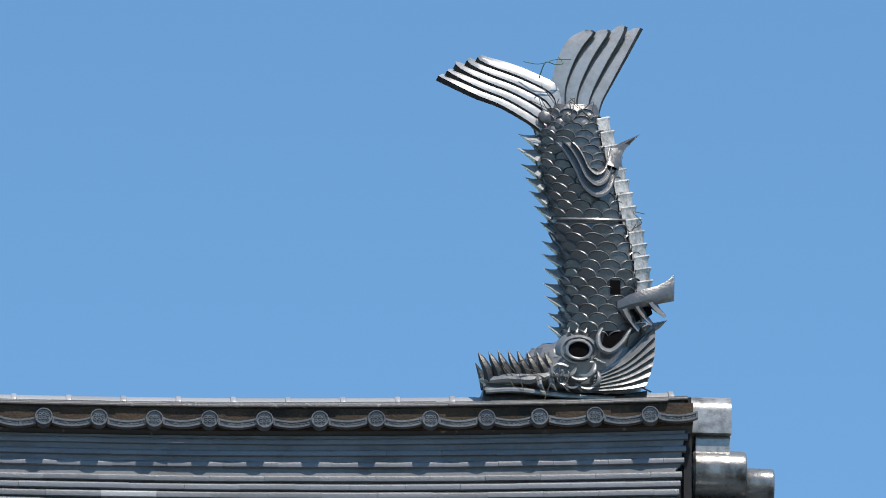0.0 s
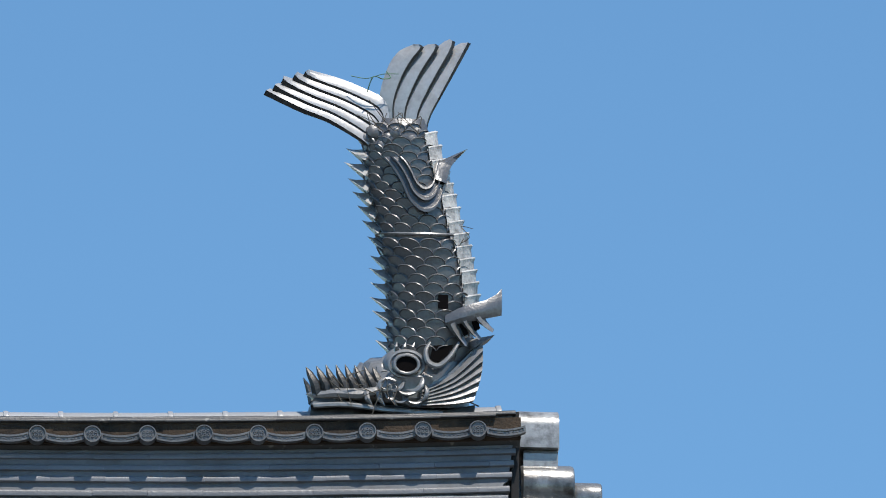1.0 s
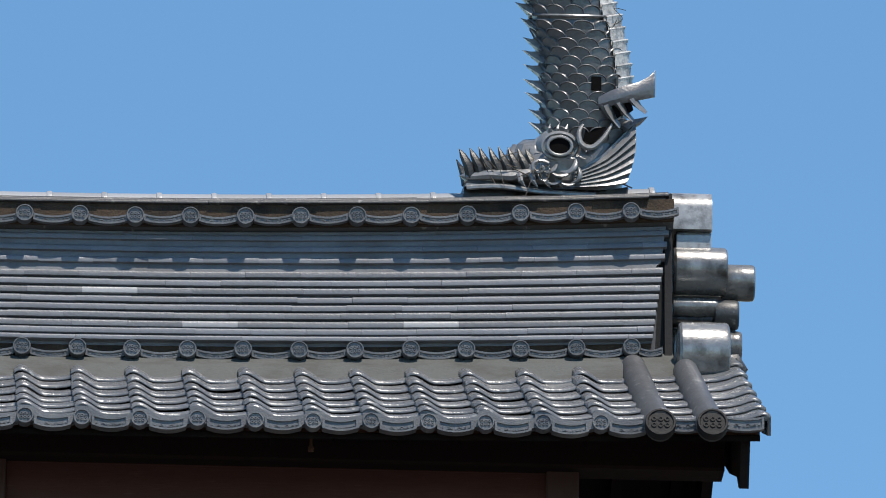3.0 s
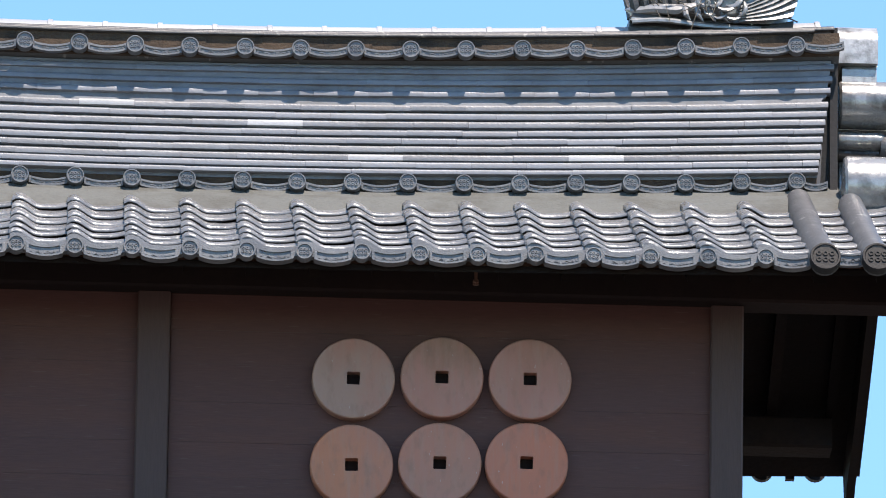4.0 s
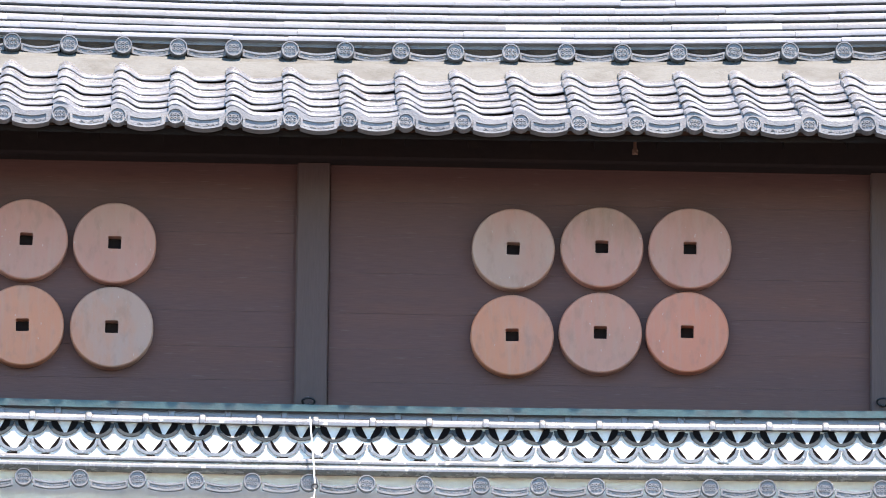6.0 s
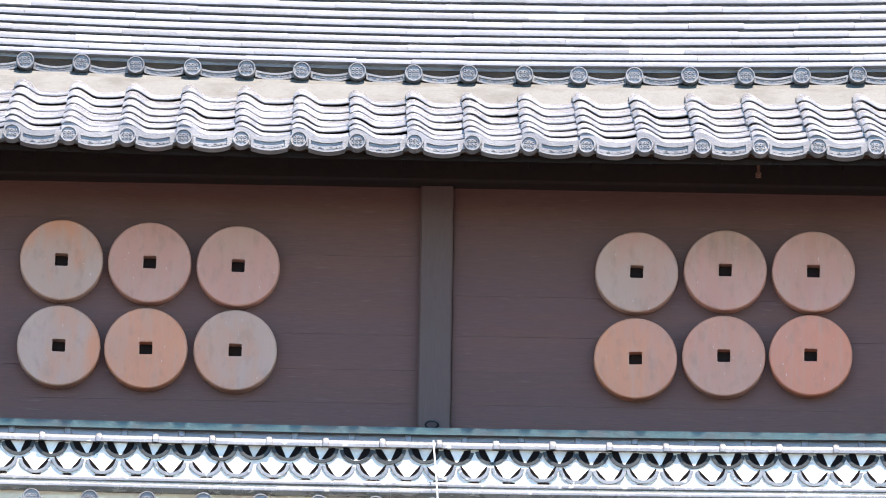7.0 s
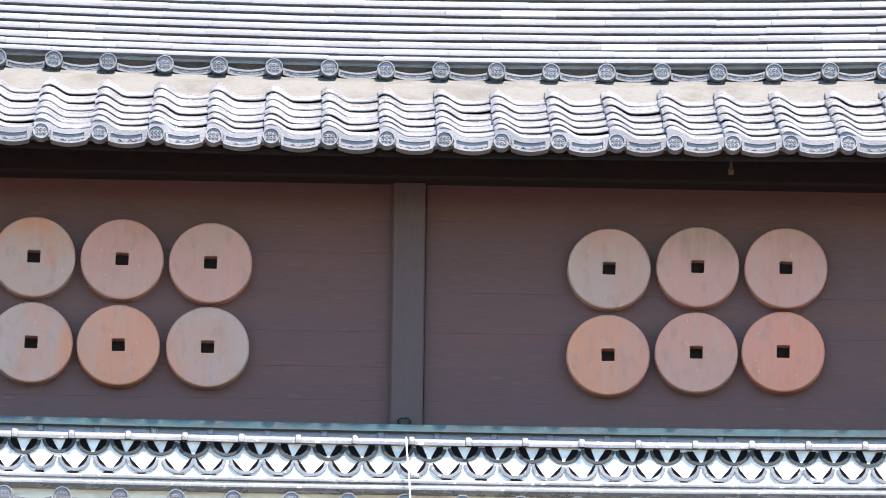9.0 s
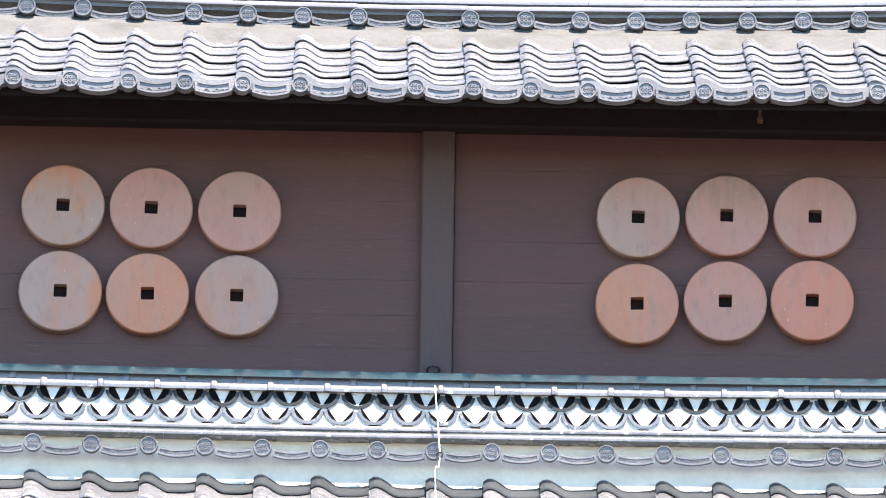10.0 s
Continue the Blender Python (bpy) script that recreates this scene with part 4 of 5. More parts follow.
# height, back edge, belly edge, half depth
BODY = [(18.08, 2.70, 3.12, 0.20), (18.20, 2.735, 3.15, 0.215), (18.35, 2.738, 3.155, 0.215), (18.47, 2.741, 3.145, 0.21), (18.60, 2.737, 3.145, 0.205), (18.77, 2.729, 3.125, 0.20),
        (18.88, 2.706, 3.105, 0.195), (18.97, 2.672, 3.085, 0.19), (19.06, 2.654, 3.065, 0.18), (19.14, 2.634, 3.045, 0.17), (19.24, 2.606, 3.018, 0.155),
        (19.36, 2.600, 2.982, 0.135), (19.495, 2.598, 2.942, 0.11), (19.60, 2.64, 2.905, 0.07)]


def body_at(z):
    for a, b in zip(BODY, BODY[1:]):
        if a[0] <= z <= b[0]:
            k = (z - a[0]) / (b[0] - a[0])
            return [p + k * (q - p) for p, q in zip(a, b)]
    return BODY[-1] if z > BODY[0][0] else BODY[0]


def skin(z, w, out=0.0):
    """A point on the body: w = 0 belly, 90 degrees towards the viewer, 180 back."""
    _, l, r, d = body_at(z)
    c, a = (l + r) / 2, (r - l) / 2
    return Vector((c + (a + out) * math.cos(w), FY - (d + out) * math.sin(w), z))


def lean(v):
    """Shears front points and the tail by depth, to suit the view from EYE."""
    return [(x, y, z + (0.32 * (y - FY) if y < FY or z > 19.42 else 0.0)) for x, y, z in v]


def cast(name, label="", parent=None, mat=None, smooth=28):
    """Close the shapes gathered so far into one part of the finial and start the next."""
    global f
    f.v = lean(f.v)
    me = f.mesh(name, mat or BRONZE, smooth=smooth)
    f = Geo()
    return part(name, me, None, parent or finial, label)


f = Geo()
rows = []
zs = [18.08 + (19.60 - 18.08) * i / 40 for i in range(41)]
for z in zs:
    step = 0.012 if z < 18.975 else 0.0
    rows.append([skin(z, 2 * math.pi * j / 28, step - 0.010) for j in range(28)])
v = [p for r in rows for p in r]
f.add(v, [(i * 28 + j, i * 28 + (j + 1) % 28, (i + 1) * 28 + (j + 1) % 28, (i + 1) * 28 + j) for i in range(40) for j in range(28)])
f.add(rows[-1], [tuple(range(28))])
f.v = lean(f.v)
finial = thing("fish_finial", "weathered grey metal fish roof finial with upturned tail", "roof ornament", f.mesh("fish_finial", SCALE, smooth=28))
f = Geo()


def scale(z, w0, dw, size, big, lift):
    """One scale, rounded at its free upper edge, which stands off the body, with a thin raised rim."""
    fan = [math.pi * i / 8 for i in range(9)]
    at = lambda k, a, out: skin(z + size * k * math.sin(a) ** 0.8, w0 + dw * k * math.cos(a), big + out)
    rim = [at(1.0, a, lift * (0.30 + 0.70 * math.sin(a))) for a in fan]
    brow = [at(0.93, a, lift * (0.30 + 0.66 * math.sin(a)) + 0.004) for a in fan]
    inner = [at(0.86, a, lift * (0.28 + 0.52 * math.sin(a)) - 0.001) for a in fan]
    under = [at(1.0, a, -0.012) for a in fan]
    base = [skin(z - size * 0.7, w0 + dw * c, big - 0.006) for c in (0.9, 0.3, -0.3, -0.9)]
    mid = skin(z + size * 0.15, w0, big + lift * 0.30)
    verts = under + rim + brow + inner + base + [mid]
    faces = [(r * 9 + i, r * 9 + i + 1, r * 9 + 10 + i, r * 9 + 9 + i) for r in range(3) for i in range(8)]
    faces += [(27 + i, 28 + i, 40) for i in range(8)] + [(27, 36, 40), (36, 37, 40), (37, 38, 40), (38, 39, 40), (39, 35, 40)]
    f.add(verts, faces)


# scales in staggered rows: those on the near side one by one, the rest of the far side together
random.seed(5)
far_scales = Geo()
z, odd = 18.36, 0
while z < 19.56:
    if 18.935 < z < 18.985:
        z = 19.0
    size = 0.050 * (1.0 if z < 19.0 else 0.98 - 0.35 * (z - 19.0))
    big = 0.012 if z < 18.975 else 0.0
    _, l, r, d = body_at(z)
    girth = math.pi * (3 * ((r - l) / 2 + d) - math.sqrt((3 * (r - l) / 2 + d) * ((r - l) / 2 + 3 * d)))
    n = max(8, int(girth / (2 * size * 0.90)))
    for j in range(n):
        w0 = (2 * math.pi * (j + 0.5 * odd) / n) % (2 * math.pi)
        if w0 < 0.66 or w0 > 2 * math.pi - 0.6:
            continue
        scale(z, w0, 2 * math.pi / n * 0.54, size, big, random.uniform(0.015, 0.024))
        if -0.25 < math.sin(w0):
            cast("scale", "", None, SCALE)
        else:
            far_scales.add(f.v, f.f)
            f = Geo()
    z += size * 0.93
    odd = 1 - odd
f = far_scales
tagged(cast("scale_field", "metal scales on the far flank", None, SCALE), kind="stuff")
# broad plates down the belly
zz = 18.56
while zz < 19.50:
    big = 0.012 if zz < 18.975 else 0.0
    rows = []
    for h, out in ((-0.05, 0.006), (0.0, 0.016), (0.036, 0.022), (0.056, 0.034), (0.062, 0.030), (0.02, 0.0)):
        rows.append([skin(zz + h - 0.022 * abs(w) ** 2, w, big + 0.004 + out * (1 - 0.35 * abs(w))) for w in [-0.80 + 1.66 * i / 10 for i in range(11)]])
    f.sheet(rows)
    cast("belly_plate", "belly plate paled for the sun on it", None, BELLY)
    zz += 0.066 + jit(0.008)
# seam between the two castings
f.tube([skin(18.990, 2 * math.pi * j / 32, 0.012) for j in range(32)], 0.008, 6, closed=True)
cast("seam", "raised seam between two castings")


def blade(tip, z0, z1, x0, thick, y=FY, low=0.5):
    """A thorn: a tapering plate from the body's edge out to its tip, with a keel (low: how far down it runs)."""
    tx, tz = tip
    outline = [(x0, z0), (x0 + (tx - x0) * 0.40, z0 + (tz - z0) * 0.22), (x0 + (tx - x0) * 0.75, z0 + (tz - z0) * 0.58), (tx, tz),
               (x0 + (tx - x0) * 0.7, tz + (z1 - tz) * 0.12 - 0.006), (x0 + (tx - x0) * 0.35, tz + (z1 - tz) * 0.5), (x0, z1)]
    n = len(outline)
    cx, cz = x0 + (tx - x0) * 0.30, z1 + (z0 - z1) * low
    v = [(a, y, b) for a, b in outline] + [(cx, y - thick, cz), (cx, y + thick, cz)]
    f.add(v, [(i, (i + 1) % n, n) for i in range(n)] + [((i + 1) % n, i, n + 1) for i in range(n)])


SPIKES = [(2.503, 19.439), (2.497, 19.358), (2.515, 19.277), (2.538, 19.206), (2.561, 19.132), (2.586, 19.055), (2.615, 18.972),
          (2.627, 18.868), (2.624, 18.805), (2.630, 18.731), (2.630, 18.650), (2.639, 18.585), (2.656, 18.496), (2.656, 18.425)]
for sx, sz in SPIKES:
    _, l, r, d = body_at(sz - 0.03)
    blade((sx - 0.004, sz + jit(0.004)), sz - 0.076, sz - 0.012, l + 0.035, 0.075, FY - 0.03, 0.86)
    cast("dorsal_spine", "curved pointed back spine", None, FIN)


def lobe(edge_a, edge_b, tips, rays, y0, louver, bend, tilt, drop, under, n=14):
    """A tail lobe: rays fanned between two edge curves, each one a tilted, overlapping blade with a deep under edge."""
    a, b = bez([(p[0], 0, p[1]) for p in edge_a], n), bez([(p[0], 0, p[1]) for p in edge_b], n)
    fin = None
    for k in range(rays):
        rows = []
        for j in range(6):
            u = (k + 1.08 * j / 5) / rays
            row = []
            for i in range(n + 1):
                t = i / n
                p = a[i].lerp(b[i], min(u, 1.0))
                q = (j / 5 - 0.5)
                reach = max(0.0, t - 0.78) / 0.22
                tip = Vector((tips[k][0], 0, tips[k][1]))
                p = p.lerp(tip, reach ** 2 * (0.55 + 0.45 * (1 - abs(2 * q))))
                back = tilt * (1 - u) - louver * (j / 5) * (0.5 + 0.5 * t) - 0.006 * math.sin(math.pi * j / 5)
                row.append((p.x, y0 + back * (0.25 + 0.75 * t ** 0.6) - bend * t * t, p.z))
            rows.append(row)
        f.sheet(rows, drop)
        ray = cast("tail_fin" if fin is None else "fin_ray", "tail fin of curved rays, paled for the sun on it" if fin is None else "", fin, FIN)
        fin = fin or ray
        # A dark strip follows each ray's under edge; the shade is in its colour.
        edge = rows[-1]
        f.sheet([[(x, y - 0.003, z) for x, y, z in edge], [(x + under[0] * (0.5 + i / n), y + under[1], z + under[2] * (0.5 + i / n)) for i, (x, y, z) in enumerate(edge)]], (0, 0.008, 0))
        cast("under_edge", "dark strip for the shade under a ray", fin, DARK_BRONZE)


lobe([(2.72, 19.53), (2.700, 19.69), (2.59, 19.757), (2.461, 19.808), (2.313, 19.846)],
     [(2.61, 19.44), (2.591, 19.474), (2.42, 19.581), (2.277, 19.638), (2.092, 19.729)],
     [(2.313, 19.850), (2.251, 19.836), (2.180, 19.812), (2.140, 19.766), (2.092, 19.729)], 5, FY - 0.06, 0.020, 0.05, 0.070, (-0.004, 0.014, -0.008), (-0.008, 0.006, -0.017))
lobe([(2.690, 19.50), (2.668, 19.70), (2.705, 19.86), (2.760, 19.955), (2.822, 19.99)],
     [(2.90, 19.48), (2.915, 19.600), (2.974, 19.73), (3.048, 19.880), (3.116, 20.02)],
     [(2.836, 20.0), (2.925, 20.003), (3.025, 20.036), (3.116, 20.018)], 4, FY + 0.03, 0.050, -0.05, -0.07, (0.006, 0.026, -0.004), (0.011, 0.008, -0.004))
for k in range(9):                                 # lumps where the tail joins
    f.lathe([(-0.03, 0.010), (-0.022, 0.030), (0.0, 0.040), (0.03, 0.040)], 12, (2.60 + 0.036 * k, FY - 0.090 + 0.003 * (k - 4) ** 2, 19.49 + 0.040 * math.sin(k * 2.1)), "y")
    cast("scale", "round scale at the root of the tail", None, SCALE)


def ribbon(pts, wide, thick, n=18, ends=0.35):
    """A bent strip with a rounded back."""
    c = bez(pts, n)
    r = [wide * (ends + (1 - ends) * math.sin(math.pi * min(max(i / n, 0.02), 0.98)) ** 0.6) for i in range(n + 1)]
    f.tube(c, r, 8, flat=thick / wide)


def on_front(x, z, out):
    """y of the body's near side at x, z, plus a lift."""
    _, l, r, d = body_at(z)
    c, a = (l + r) / 2, (r - l) / 2 + 0.012
    k = max(0.0, 1 - ((x - c) / a) ** 2)
    return FY - (d + 0.01) * math.sqrt(k) - out


# breast fin: a hollow U of channels between thin raised rims, drawn out to a horn at one side
STRAP = [(2.676, 19.392), (2.725, 19.338), (2.772, 19.255), (2.815, 19.160), (2.885, 19.105), (2.955, 19.140), (2.990, 19.24), (3.008, 19.32), (3.030, 19.372)]
rows = []
for q, out in ((0.0, 0.010), (0.0, 0.040), (0.07, 0.042), (0.12, 0.018), (0.30, 0.016), (0.34, 0.040), (0.40, 0.040), (0.45, 0.014), (0.62, 0.012), (0.66, 0.034), (0.72, 0.032), (0.76, 0.004)):
    line = bez([(x + (2.89 - x) * q * 0.62, 0, zz + (19.40 - zz) * q * 0.62) for x, zz in STRAP], 24)
    rows.append([(p.x, on_front(p.x, p.z, out), p.z) for p in line])
f.sheet(rows, (0, 0.02, 0))
breast = cast("breast_fin", "dark U-shaped breast fin with raised rims", None, SCALE)
horn_out = bez([(3.000, 0, 19.26), (3.022, 0, 19.345), (3.058, 0, 19.392), (3.110, 0, 19.448)], 10)
inn = bez([(2.945, 0, 19.28), (2.950, 0, 19.360), (2.995, 0, 19.390), (3.105, 0, 19.446)], 10)
f.sheet([[(p.x, on_front(min(p.x, 2.98), min(p.z, 19.4), 0.030), p.z) for p in horn_out], [(p.x, on_front(min(p.x, 2.98), min(p.z, 19.4), 0.050), p.z) for p in [a.lerp(b, 0.5) for a, b in zip(horn_out, inn)]],
         [(p.x, on_front(min(p.x, 2.98), min(p.z, 19.4), 0.026), p.z) for p in inn]], (0.004, 0.03, 0))
cast("horn", "pointed horn of the fin", breast, SCALE)


# head: a low, long snout with brow, eye, jaw and thorns
def lump(c, r, rough=0.0, n=14, m=9):
    v = []
    for i in range(m + 1):
        a = math.pi * i / m
        for j in range(n):
            b = 2 * math.pi * j / n
            q = 1 + rough * noise.noise(Vector((c[0] * 9 + 2.5 * math.sin(a) * math.cos(b), 2.5 * math.sin(a) * math.sin(b), c[2] * 9 + 2.5 * math.cos(a))))
            v.append((c[0] + q * r[0] * math.sin(a) * math.cos(b), c[1] + q * r[1] * math.sin(a) * math.sin(b), c[2] + q * r[2] * math.cos(a)))
    f.add(v, [(i * n + j, i * n + (j + 1) % n, (i + 1) * n + (j + 1) % n, (i + 1) * n + j) for i in range(m) for j in range(n)])


lump((2.80, FY, 18.20), (0.25, 0.235, 0.16), 0.25, 20, 14)
lump((2.62, FY, 18.150), (0.26, 0.20, 0.085), 0.25, 18, 10)
lump((2.46, FY, 18.135), (0.13, 0.18, 0.055), 0.3, 14, 8)
lump((2.61, FY + 0.02, 18.235), (0.075, 0.12, 0.075), 0.2)
lump((2.69, FY - 0.06, 18.255), (0.060, 0.12, 0.060), 0.3)
lump((2.80, FY - 0.13, 18.300), (0.115, 0.10, 0.10), 0.1)
head = cast("head", "broad grey metal head with a long snout")
ring = [(2.33, 18.095), (2.36, 18.130), (2.50, 18.105), (2.75, 18.085), (2.98, 18.065), (3.145, 18.10), (3.14, 18.045), (2.98, 17.925), (2.36, 17.925), (2.325, 18.00)]
f.prism(ring, FY - 0.17, FY + 0.17, "y")
cast("lower_jaw", "dark heavy lower jaw", head, DARK_BRONZE)
f.prism([(2.33, 18.082), (2.34, 18.098), (2.98, 18.060), (2.98, 18.045)], FY - 0.20, FY + 0.20, "y")
f.tube(bez([(2.34, FY - 0.20, 18.075), (2.50, FY - 0.215, 18.085), (2.72, FY - 0.215, 18.062), (2.98, FY - 0.205, 18.052)], 14), 0.014, 7)
cast("lip", "flat bright lip", head)
for tx, tz in [(2.310, 18.276), (2.362, 18.282), (2.408, 18.290), (2.458, 18.292), (2.504, 18.294), (2.552, 18.292), (2.600, 18.288), (2.640, 18.285)]:
    bx = tx + 0.030
    f.tube([(bx + 0.022, FY - 0.15, 18.135), (bx + 0.008, FY - 0.165, 18.19), (tx + 0.010, FY - 0.160, 18.245), (tx - 0.006, FY - 0.150, tz)], [0.030, 0.027, 0.017, 0.002], 7)
    cast("tooth", "dark pointed tooth", head, DARK_BRONZE)
    f.tube([(bx + 0.022, FY + 0.14, 18.135), (bx + 0.008, FY + 0.155, 18.19), (tx - 0.004, FY + 0.14, tz - 0.01)], [0.030, 0.024, 0.002], 6)
    cast("tooth", "dark pointed tooth", head, DARK_BRONZE)
f.tube([(2.34, FY - 0.155, 18.13), (2.45, FY - 0.175, 18.145), (2.56, FY - 0.19, 18.14), (2.66, FY - 0.20, 18.16)], [0.018, 0.028, 0.03, 0.022], 8)
cast("gum", "grey knobbly gum", head)
EYE_C = (2.798, FY - 0.235, 18.304)
turn = [2 * math.pi * i / 26 for i in range(26)]
f.tube([(EYE_C[0] + 0.056 * 1.08 * math.cos(w), EYE_C[1] - 0.022, EYE_C[2] + 0.056 * 0.86 * math.sin(w)) for w in turn], 0.0085, 7, closed=True)
cast("eye", "bright round eye rim", head)
f.tube([(EYE_C[0] + 0.079 * 1.08 * math.cos(w), EYE_C[1] + 0.002, EYE_C[2] + 0.079 * 0.86 * math.sin(w)) for w in turn], 0.011, 7, closed=True)
cast("eyelid", "", head)
# A solid black disc, in place of the dark inside the socket.
f.lathe([(-0.014, 0.050), (0.02, 0.050)], 22, (EYE_C[0], EYE_C[1] - 0.004, EYE_C[2]), "y")
cast("eye_socket", "black disc for the shade in the eye socket", head, HOLLOW)
# curls of the cheek: a scroll, then leaf-like folds
spiral = [(2.700 + (0.052 - 0.0042 * i) * math.cos(0.65 * i + 0.6), FY - 0.252 - 0.002 * i, 18.188 + 0.8 * (0.052 - 0.0042 * i) * math.sin(0.65 * i + 0.6)) for i in range(11)]
f.tube(bez(spiral, 30), 0.010, 7)
cast("cheek_scroll", "", head)
for x, zz, turn_by, size in ((2.750, 18.185, 20, 0.8), (2.800, 18.165, -15, 1.0), (2.850, 18.195, 35, 0.9), (2.775, 18.120, 10, 0.7), (2.835, 18.115, -20, 0.8), (2.885, 18.150, 60, 0.8), (2.720, 18.130, -30, 0.6)):
    c, q = math.cos(radians(turn_by)), math.sin(radians(turn_by))
    line = [(0.055, 0.020, 0.0), (0.020, -0.012, 0.020), (-0.025, -0.018, 0.018), (-0.062, 0.012, 0.004)]
    f.tube(bez([(x + size * (a * c - b * q), FY - 0.240 - d * size, zz + size * (a * q + b * c)) for a, b, d in line], 10),
           [size * w for w in (0.003, 0.010, 0.014, 0.016, 0.0165, 0.016, 0.014, 0.012, 0.009, 0.005, 0.001)], 8, flat=0.7)
    cast("cheek_leaf", "", head)
for k in range(4):
    x = 2.60 + 0.062 * k
    f.tube([(x, FY - 0.222, 18.150), (x + 0.006, FY - 0.248, 18.115), (x + 0.030, FY - 0.240, 18.084)], [0.017, 0.014, 0.002], 7)
    cast("lip_thorn", "", head)
for k in range(3):                                 # brow thorns over the eye
    f.tube([(2.752 + 0.040 * k, FY - 0.20, 18.372), (2.748 + 0.041 * k, FY - 0.225, 18.398), (2.752 + 0.044 * k, FY - 0.22, 18.420)], [0.014, 0.009, 0.001], 6)
    cast("brow_thorn", "", head)
# gill fan: pleats that spread from the cheek, each a ridge with one steep flank
f.sheet([[(2.87, FY - 0.225, 18.16), (3.02, FY - 0.225, 18.27), (3.165, FY - 0.17, 18.42)], [(2.88, FY - 0.225, 18.09), (3.02, FY - 0.225, 18.11), (3.13, FY - 0.17, 18.11)]], (0, 0.05, 0))
gill = cast("gill_fan", "pleated gill fan with bright ridges", head)
for k in range(6):
    a0, a1 = k / 6, (k + 1) / 6
    at = lambda a: (Vector((2.865, 0, 18.165)).lerp(Vector((2.872, 0, 18.088)), a), Vector((3.035, 0, 18.265 - 0.165 * a)), Vector((3.178 - 0.045 * a + 0.020 * math.sin(math.pi * a), 0, 18.430 - 0.315 * a)))
    rows = []
    for t, out in ((0.0, 0.002), (0.25, 0.010), (0.55, 0.020), (0.85, 0.026), (1.0, 0.012)):
        line = bez(at(a0 + (a1 - a0) * t), 8)
        rows.append([(p.x, FY - 0.228 + 0.055 * max(0, i / 8 - 0.4) - out * (0.35 + 0.65 * i / 8), p.z) for i, p in enumerate(line)])
    f.sheet(rows, (0, 0.03, 0))
    cast("pleat", "", gill)
ribbon([(3.060, FY - 0.235, 18.425), (3.01, FY - 0.255, 18.345), (2.955, FY - 0.262, 18.300), (2.905, FY - 0.262, 18.318), (2.893, FY - 0.255, 18.375), (2.915, FY - 0.24, 18.42)], 0.015, 0.015)
cast("ear_scroll", "bright curled rim", head)
# Solid black wedge painted in for the shade under the rim.
f.prism([(2.915, 18.335), (2.960, 18.318), (3.005, 18.365), (3.03, 18.41), (2.93, 18.405)], FY - 0.240, FY - 0.20, "y")
cast("ear_hollow", "black piece for the shade under the curled rim", head, HOLLOW)
# side fin: a strap that juts out behind the gills, with torn folds under it
rows = []
for x, zz, h, dy in [(2.990, 18.535, 0.028, -0.225), (3.05, 18.560, 0.040, -0.245), (3.12, 18.582, 0.046, -0.252), (3.19, 18.600, 0.048, -0.240), (3.245, 18.622, 0.058, -0.222), (3.272, 18.640, 0.070, -0.210)]:
    rows.append([(x, FY + dy - 0.016 * math.sin(3.1 * j / 3), zz + h * (j / 1.5 - 1)) for j in range(4)])
f.sheet(rows, (0.004, 0.022, 0))
side = cast("side_fin", "grey bent side fin", finial, SCALE)
for k, (x, zz) in enumerate(((3.020, 18.525), (3.085, 18.540), (3.150, 18.562))):
    rows = []
    for t in (0.0, 0.3, 0.6, 0.85, 1.0):
        w = 0.030 * (1 - 0.75 * t)
        cx, cz = x + 0.045 * t + 0.030 * t * t, zz - 0.115 * t + 0.020 * k * t
        rows.append([(cx - w, FY - 0.235 + 0.015 * t, cz), (cx - 0.2 * w, FY - 0.268 + 0.02 * t, cz - 0.006), (cx + w, FY - 0.240 + 0.03 * t, cz + 0.010)])
    f.sheet(rows, (0.004, 0.016, 0))
    cast("fold", "", side)
# Two black slabs give the shade between folds; nothing is cut out.
f.prism([(3.052, 18.545), (3.085, 18.548), (3.105, 18.470), (3.085, 18.455)], FY - 0.238, FY - 0.21, "y")
f.prism([(3.118, 18.548), (3.150, 18.555), (3.165, 18.500), (3.145, 18.485)], FY - 0.238, FY - 0.20, "y")
cast("gap", "black pieces for the shade between the folds", side, HOLLOW)
blade((3.245, 18.470), 18.37, 18.43, 3.10, 0.05, FY - 0.14)
cast("spur", "", side)
# Black block set on the flank for the darkness of a hole.
f.box(2.955, 3.005, FY - 0.232, FY - 0.19, 18.600, 18.672)
cast("hole", "black block for the shaded hole behind the side fin", finial, HOLLOW)

# twigs and wire caught on it
random.seed(11)
for n, (cx, cz, sp, dy) in enumerate([(2.60, 18.17, 0.10, 0.20), (2.52, 18.15, 0.09, 0.19), (2.70, 18.14, 0.12, 0.27), (2.63, 19.58, 0.07, 0.13), (2.60, 19.62, 0.09, 0.15), (2.82, 19.55, 0.08, 0.13), (3.10, 18.98, 0.05, 0.14),
                                      (2.56, 18.16, 0.10, 0.22), (2.66, 18.18, 0.10, 0.26), (2.48, 18.13, 0.08, 0.2), (2.84, 19.56, 0.07, 0.14), (3.08, 18.96, 0.05, 0.16), (2.70, 19.60, 0.10, 0.14)]):
    p = [Vector((cx + jit(sp), FY - dy - 0.01 + jit(0.02), cz - 0.32 * dy + jit(sp))) for i in range(4)]
    thing("twig", "thin dry twig caught on the finial", "twig", Geo().tube(bez(p, 12), 0.0022, 4), TWIG, group="twigs on the finial")
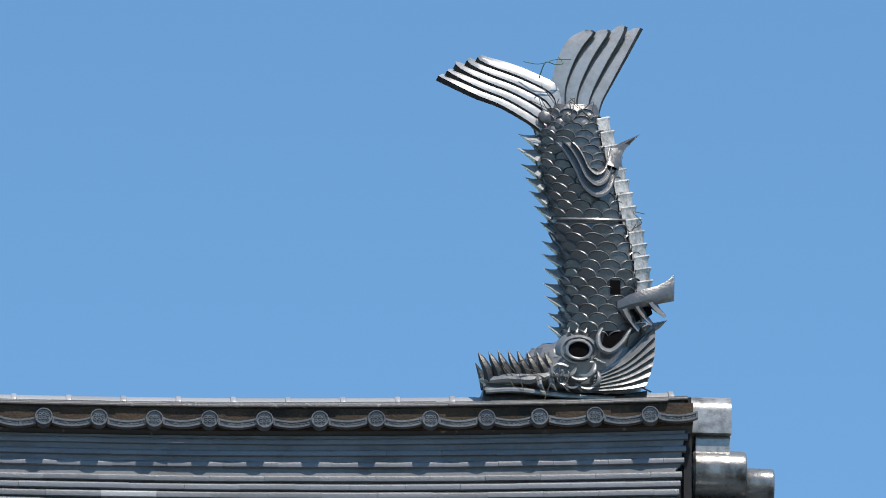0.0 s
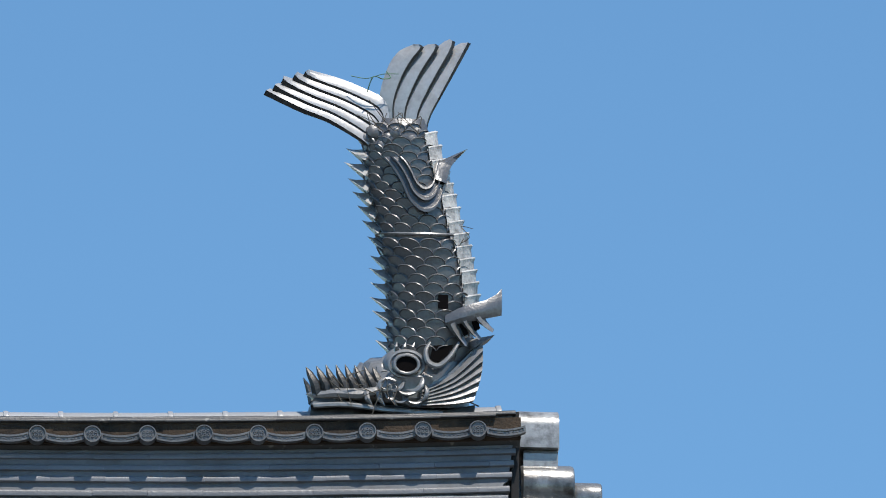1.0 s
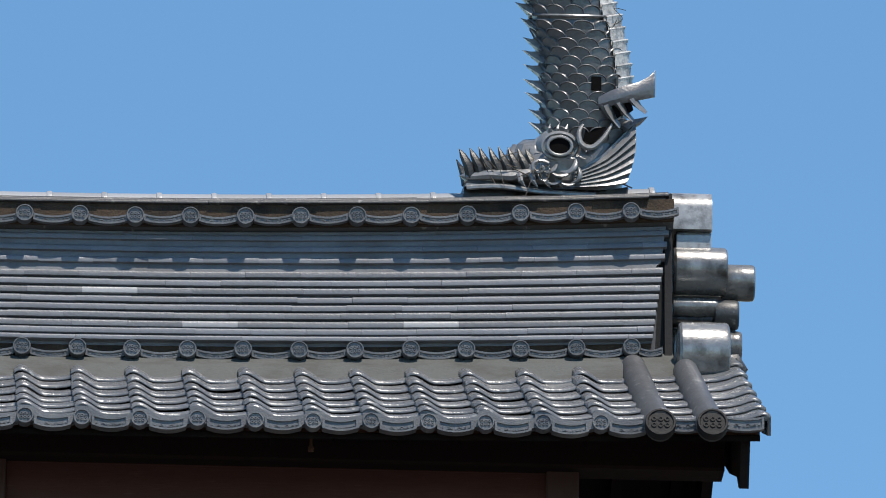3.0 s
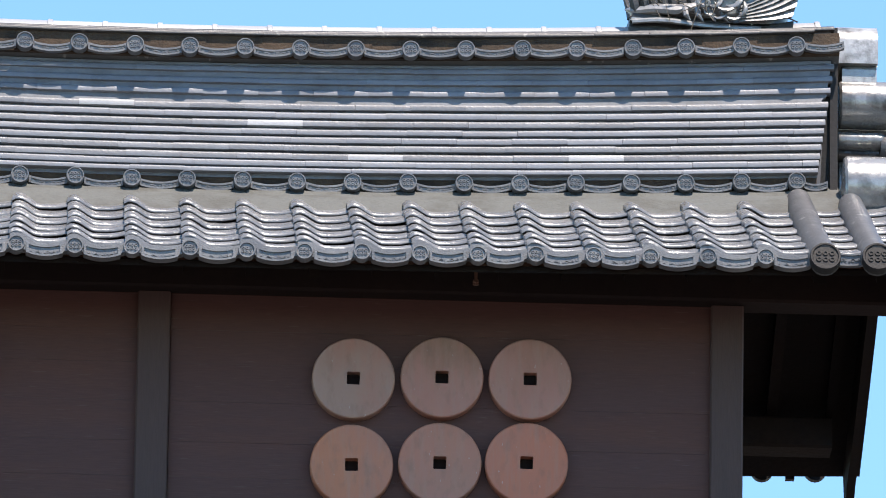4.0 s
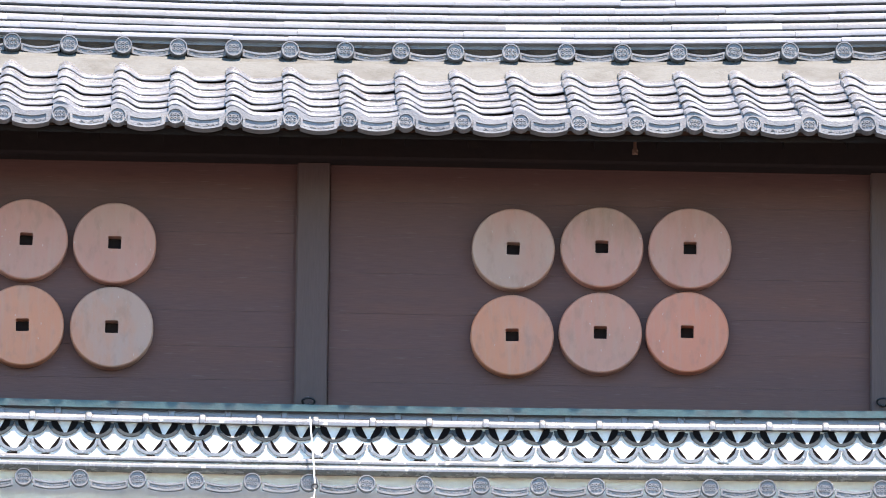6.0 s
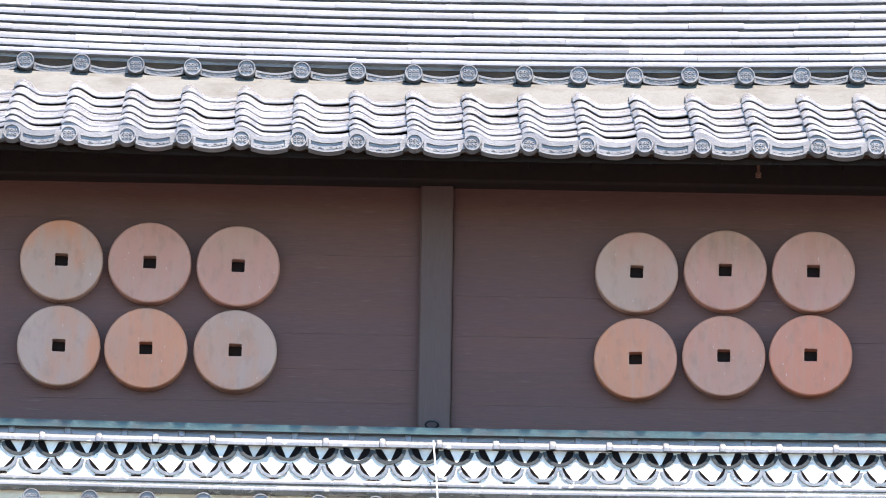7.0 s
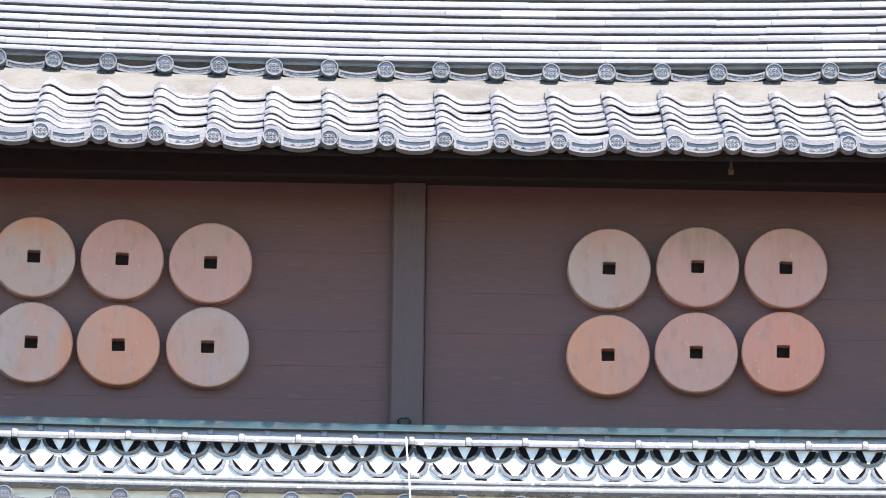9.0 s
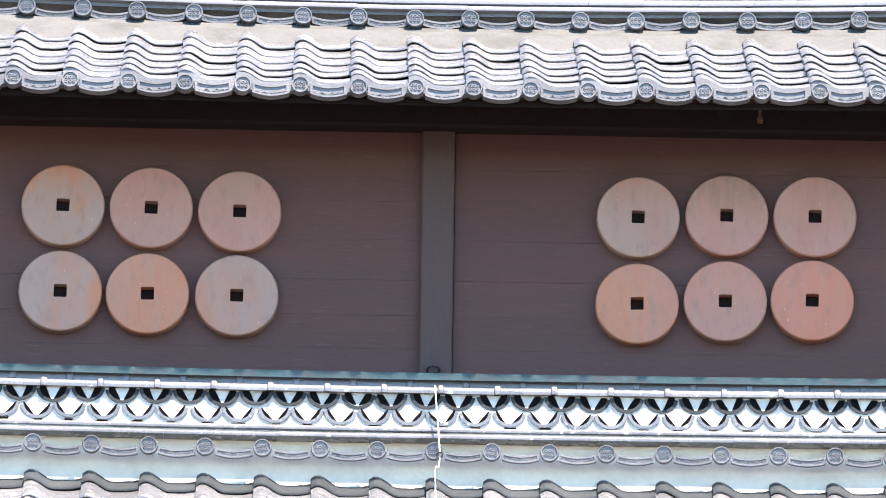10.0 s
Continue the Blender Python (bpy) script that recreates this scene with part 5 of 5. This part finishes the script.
p = [(2.60, FY - 0.09, 19.70), (2.63, FY - 0.11, 19.78), (2.68, FY - 0.1, 19.775), (2.72, FY - 0.08, 19.79), (2.70, FY - 0.06, 19.83)]
thing("wire", "thin green wire between the tail fins", "wire", Geo().tube(bez(p, 20), 0.003, 4), VINE)
p = [(2.52, FY - 0.09, 19.79), (2.60, FY - 0.10, 19.775), (2.68, FY - 0.10, 19.80), (2.76, FY - 0.08, 19.81)]
thing("wire", "thin green wire between the tail fins", "wire", Geo().tube(bez(p, 20), 0.0022, 4), VINE)
p = [(2.95, FY - 0.19, 18.12), (3.05, FY - 0.20, 18.08), (3.16, FY - 0.23, 18.02)]
thing("wire", "thin stay wire at the foot of the finial", "wire", Geo().tube(bez(p, 10), 0.004, 5), IRON)

# hooks and the cord
for x, up in ((-0.012, 0.0), (2.728, 0.048)):
    g = Geo()
    g.tube([(x + 0.030 * math.cos(w), -0.070 - 0.016 * math.sin(w), up + 15.001 + 0.014 * math.sin(w)) for w in [2 * math.pi * i / 18 for i in range(18)]], 0.0055, 6, closed=True)
    g.tube([(x, -0.045, up + 14.985), (x, -0.075, up + 14.985)], 0.007, 6)
    thing("iron_ring", "black iron ring on a wooden post", "ring", g, IRON, group="iron rings on the posts")
g = Geo().tube(bez([(2.815, -0.10, 15.00), (2.820, -0.10, 15.052), (2.838, -0.10, 15.055), (2.862, -0.11, 15.02), (2.89, -0.13, 14.98)], 14), 0.006, 6)
thing("hook", "bent black iron hook above the copper flashing", "hook", g, IRON)
cord = bez([(-0.006, -0.365, 14.845), (0.0, -0.375, 14.77), (0.010, -0.385, 14.66), (0.018, -0.395, 14.55), (0.022, -0.40, 14.51)], 24)
c = thing("cord", "white cord that hangs from the ridge with a small ring", "cord", Geo().tube(cord, 0.0038, 6), CORD)
part("ring", Geo().tube([(0.022 + 0.013 * math.cos(w), -0.402, 14.497 + 0.013 * math.sin(w)) for w in [2 * math.pi * i / 14 for i in range(14)]], 0.004, 5, closed=True), IRON, c, "small wire ring")
part("wire", Geo().tube(bez([(0.022, -0.402, 14.484), (0.016, -0.47, 14.42), (0.0, -0.62, 14.37), (0.0, -1.2, 14.04)], 20), 0.0022, 5), CORD, c, "thin pale wire")

# a small fitting under the eave
g = Geo()
g.lathe([(-0.02, 0.010), (0.0, 0.016)], 8, (1.52, -0.45, 16.16), "y")
g.tube([(1.52, -0.45, 16.25), (1.52, -0.45, 16.175), (1.52, -0.45, 16.145)], [0.007, 0.008, 0.015], 8)
thing("hanging_fitting", "small pale fitting that hangs under the eave", "fitting", g, FASCIA)
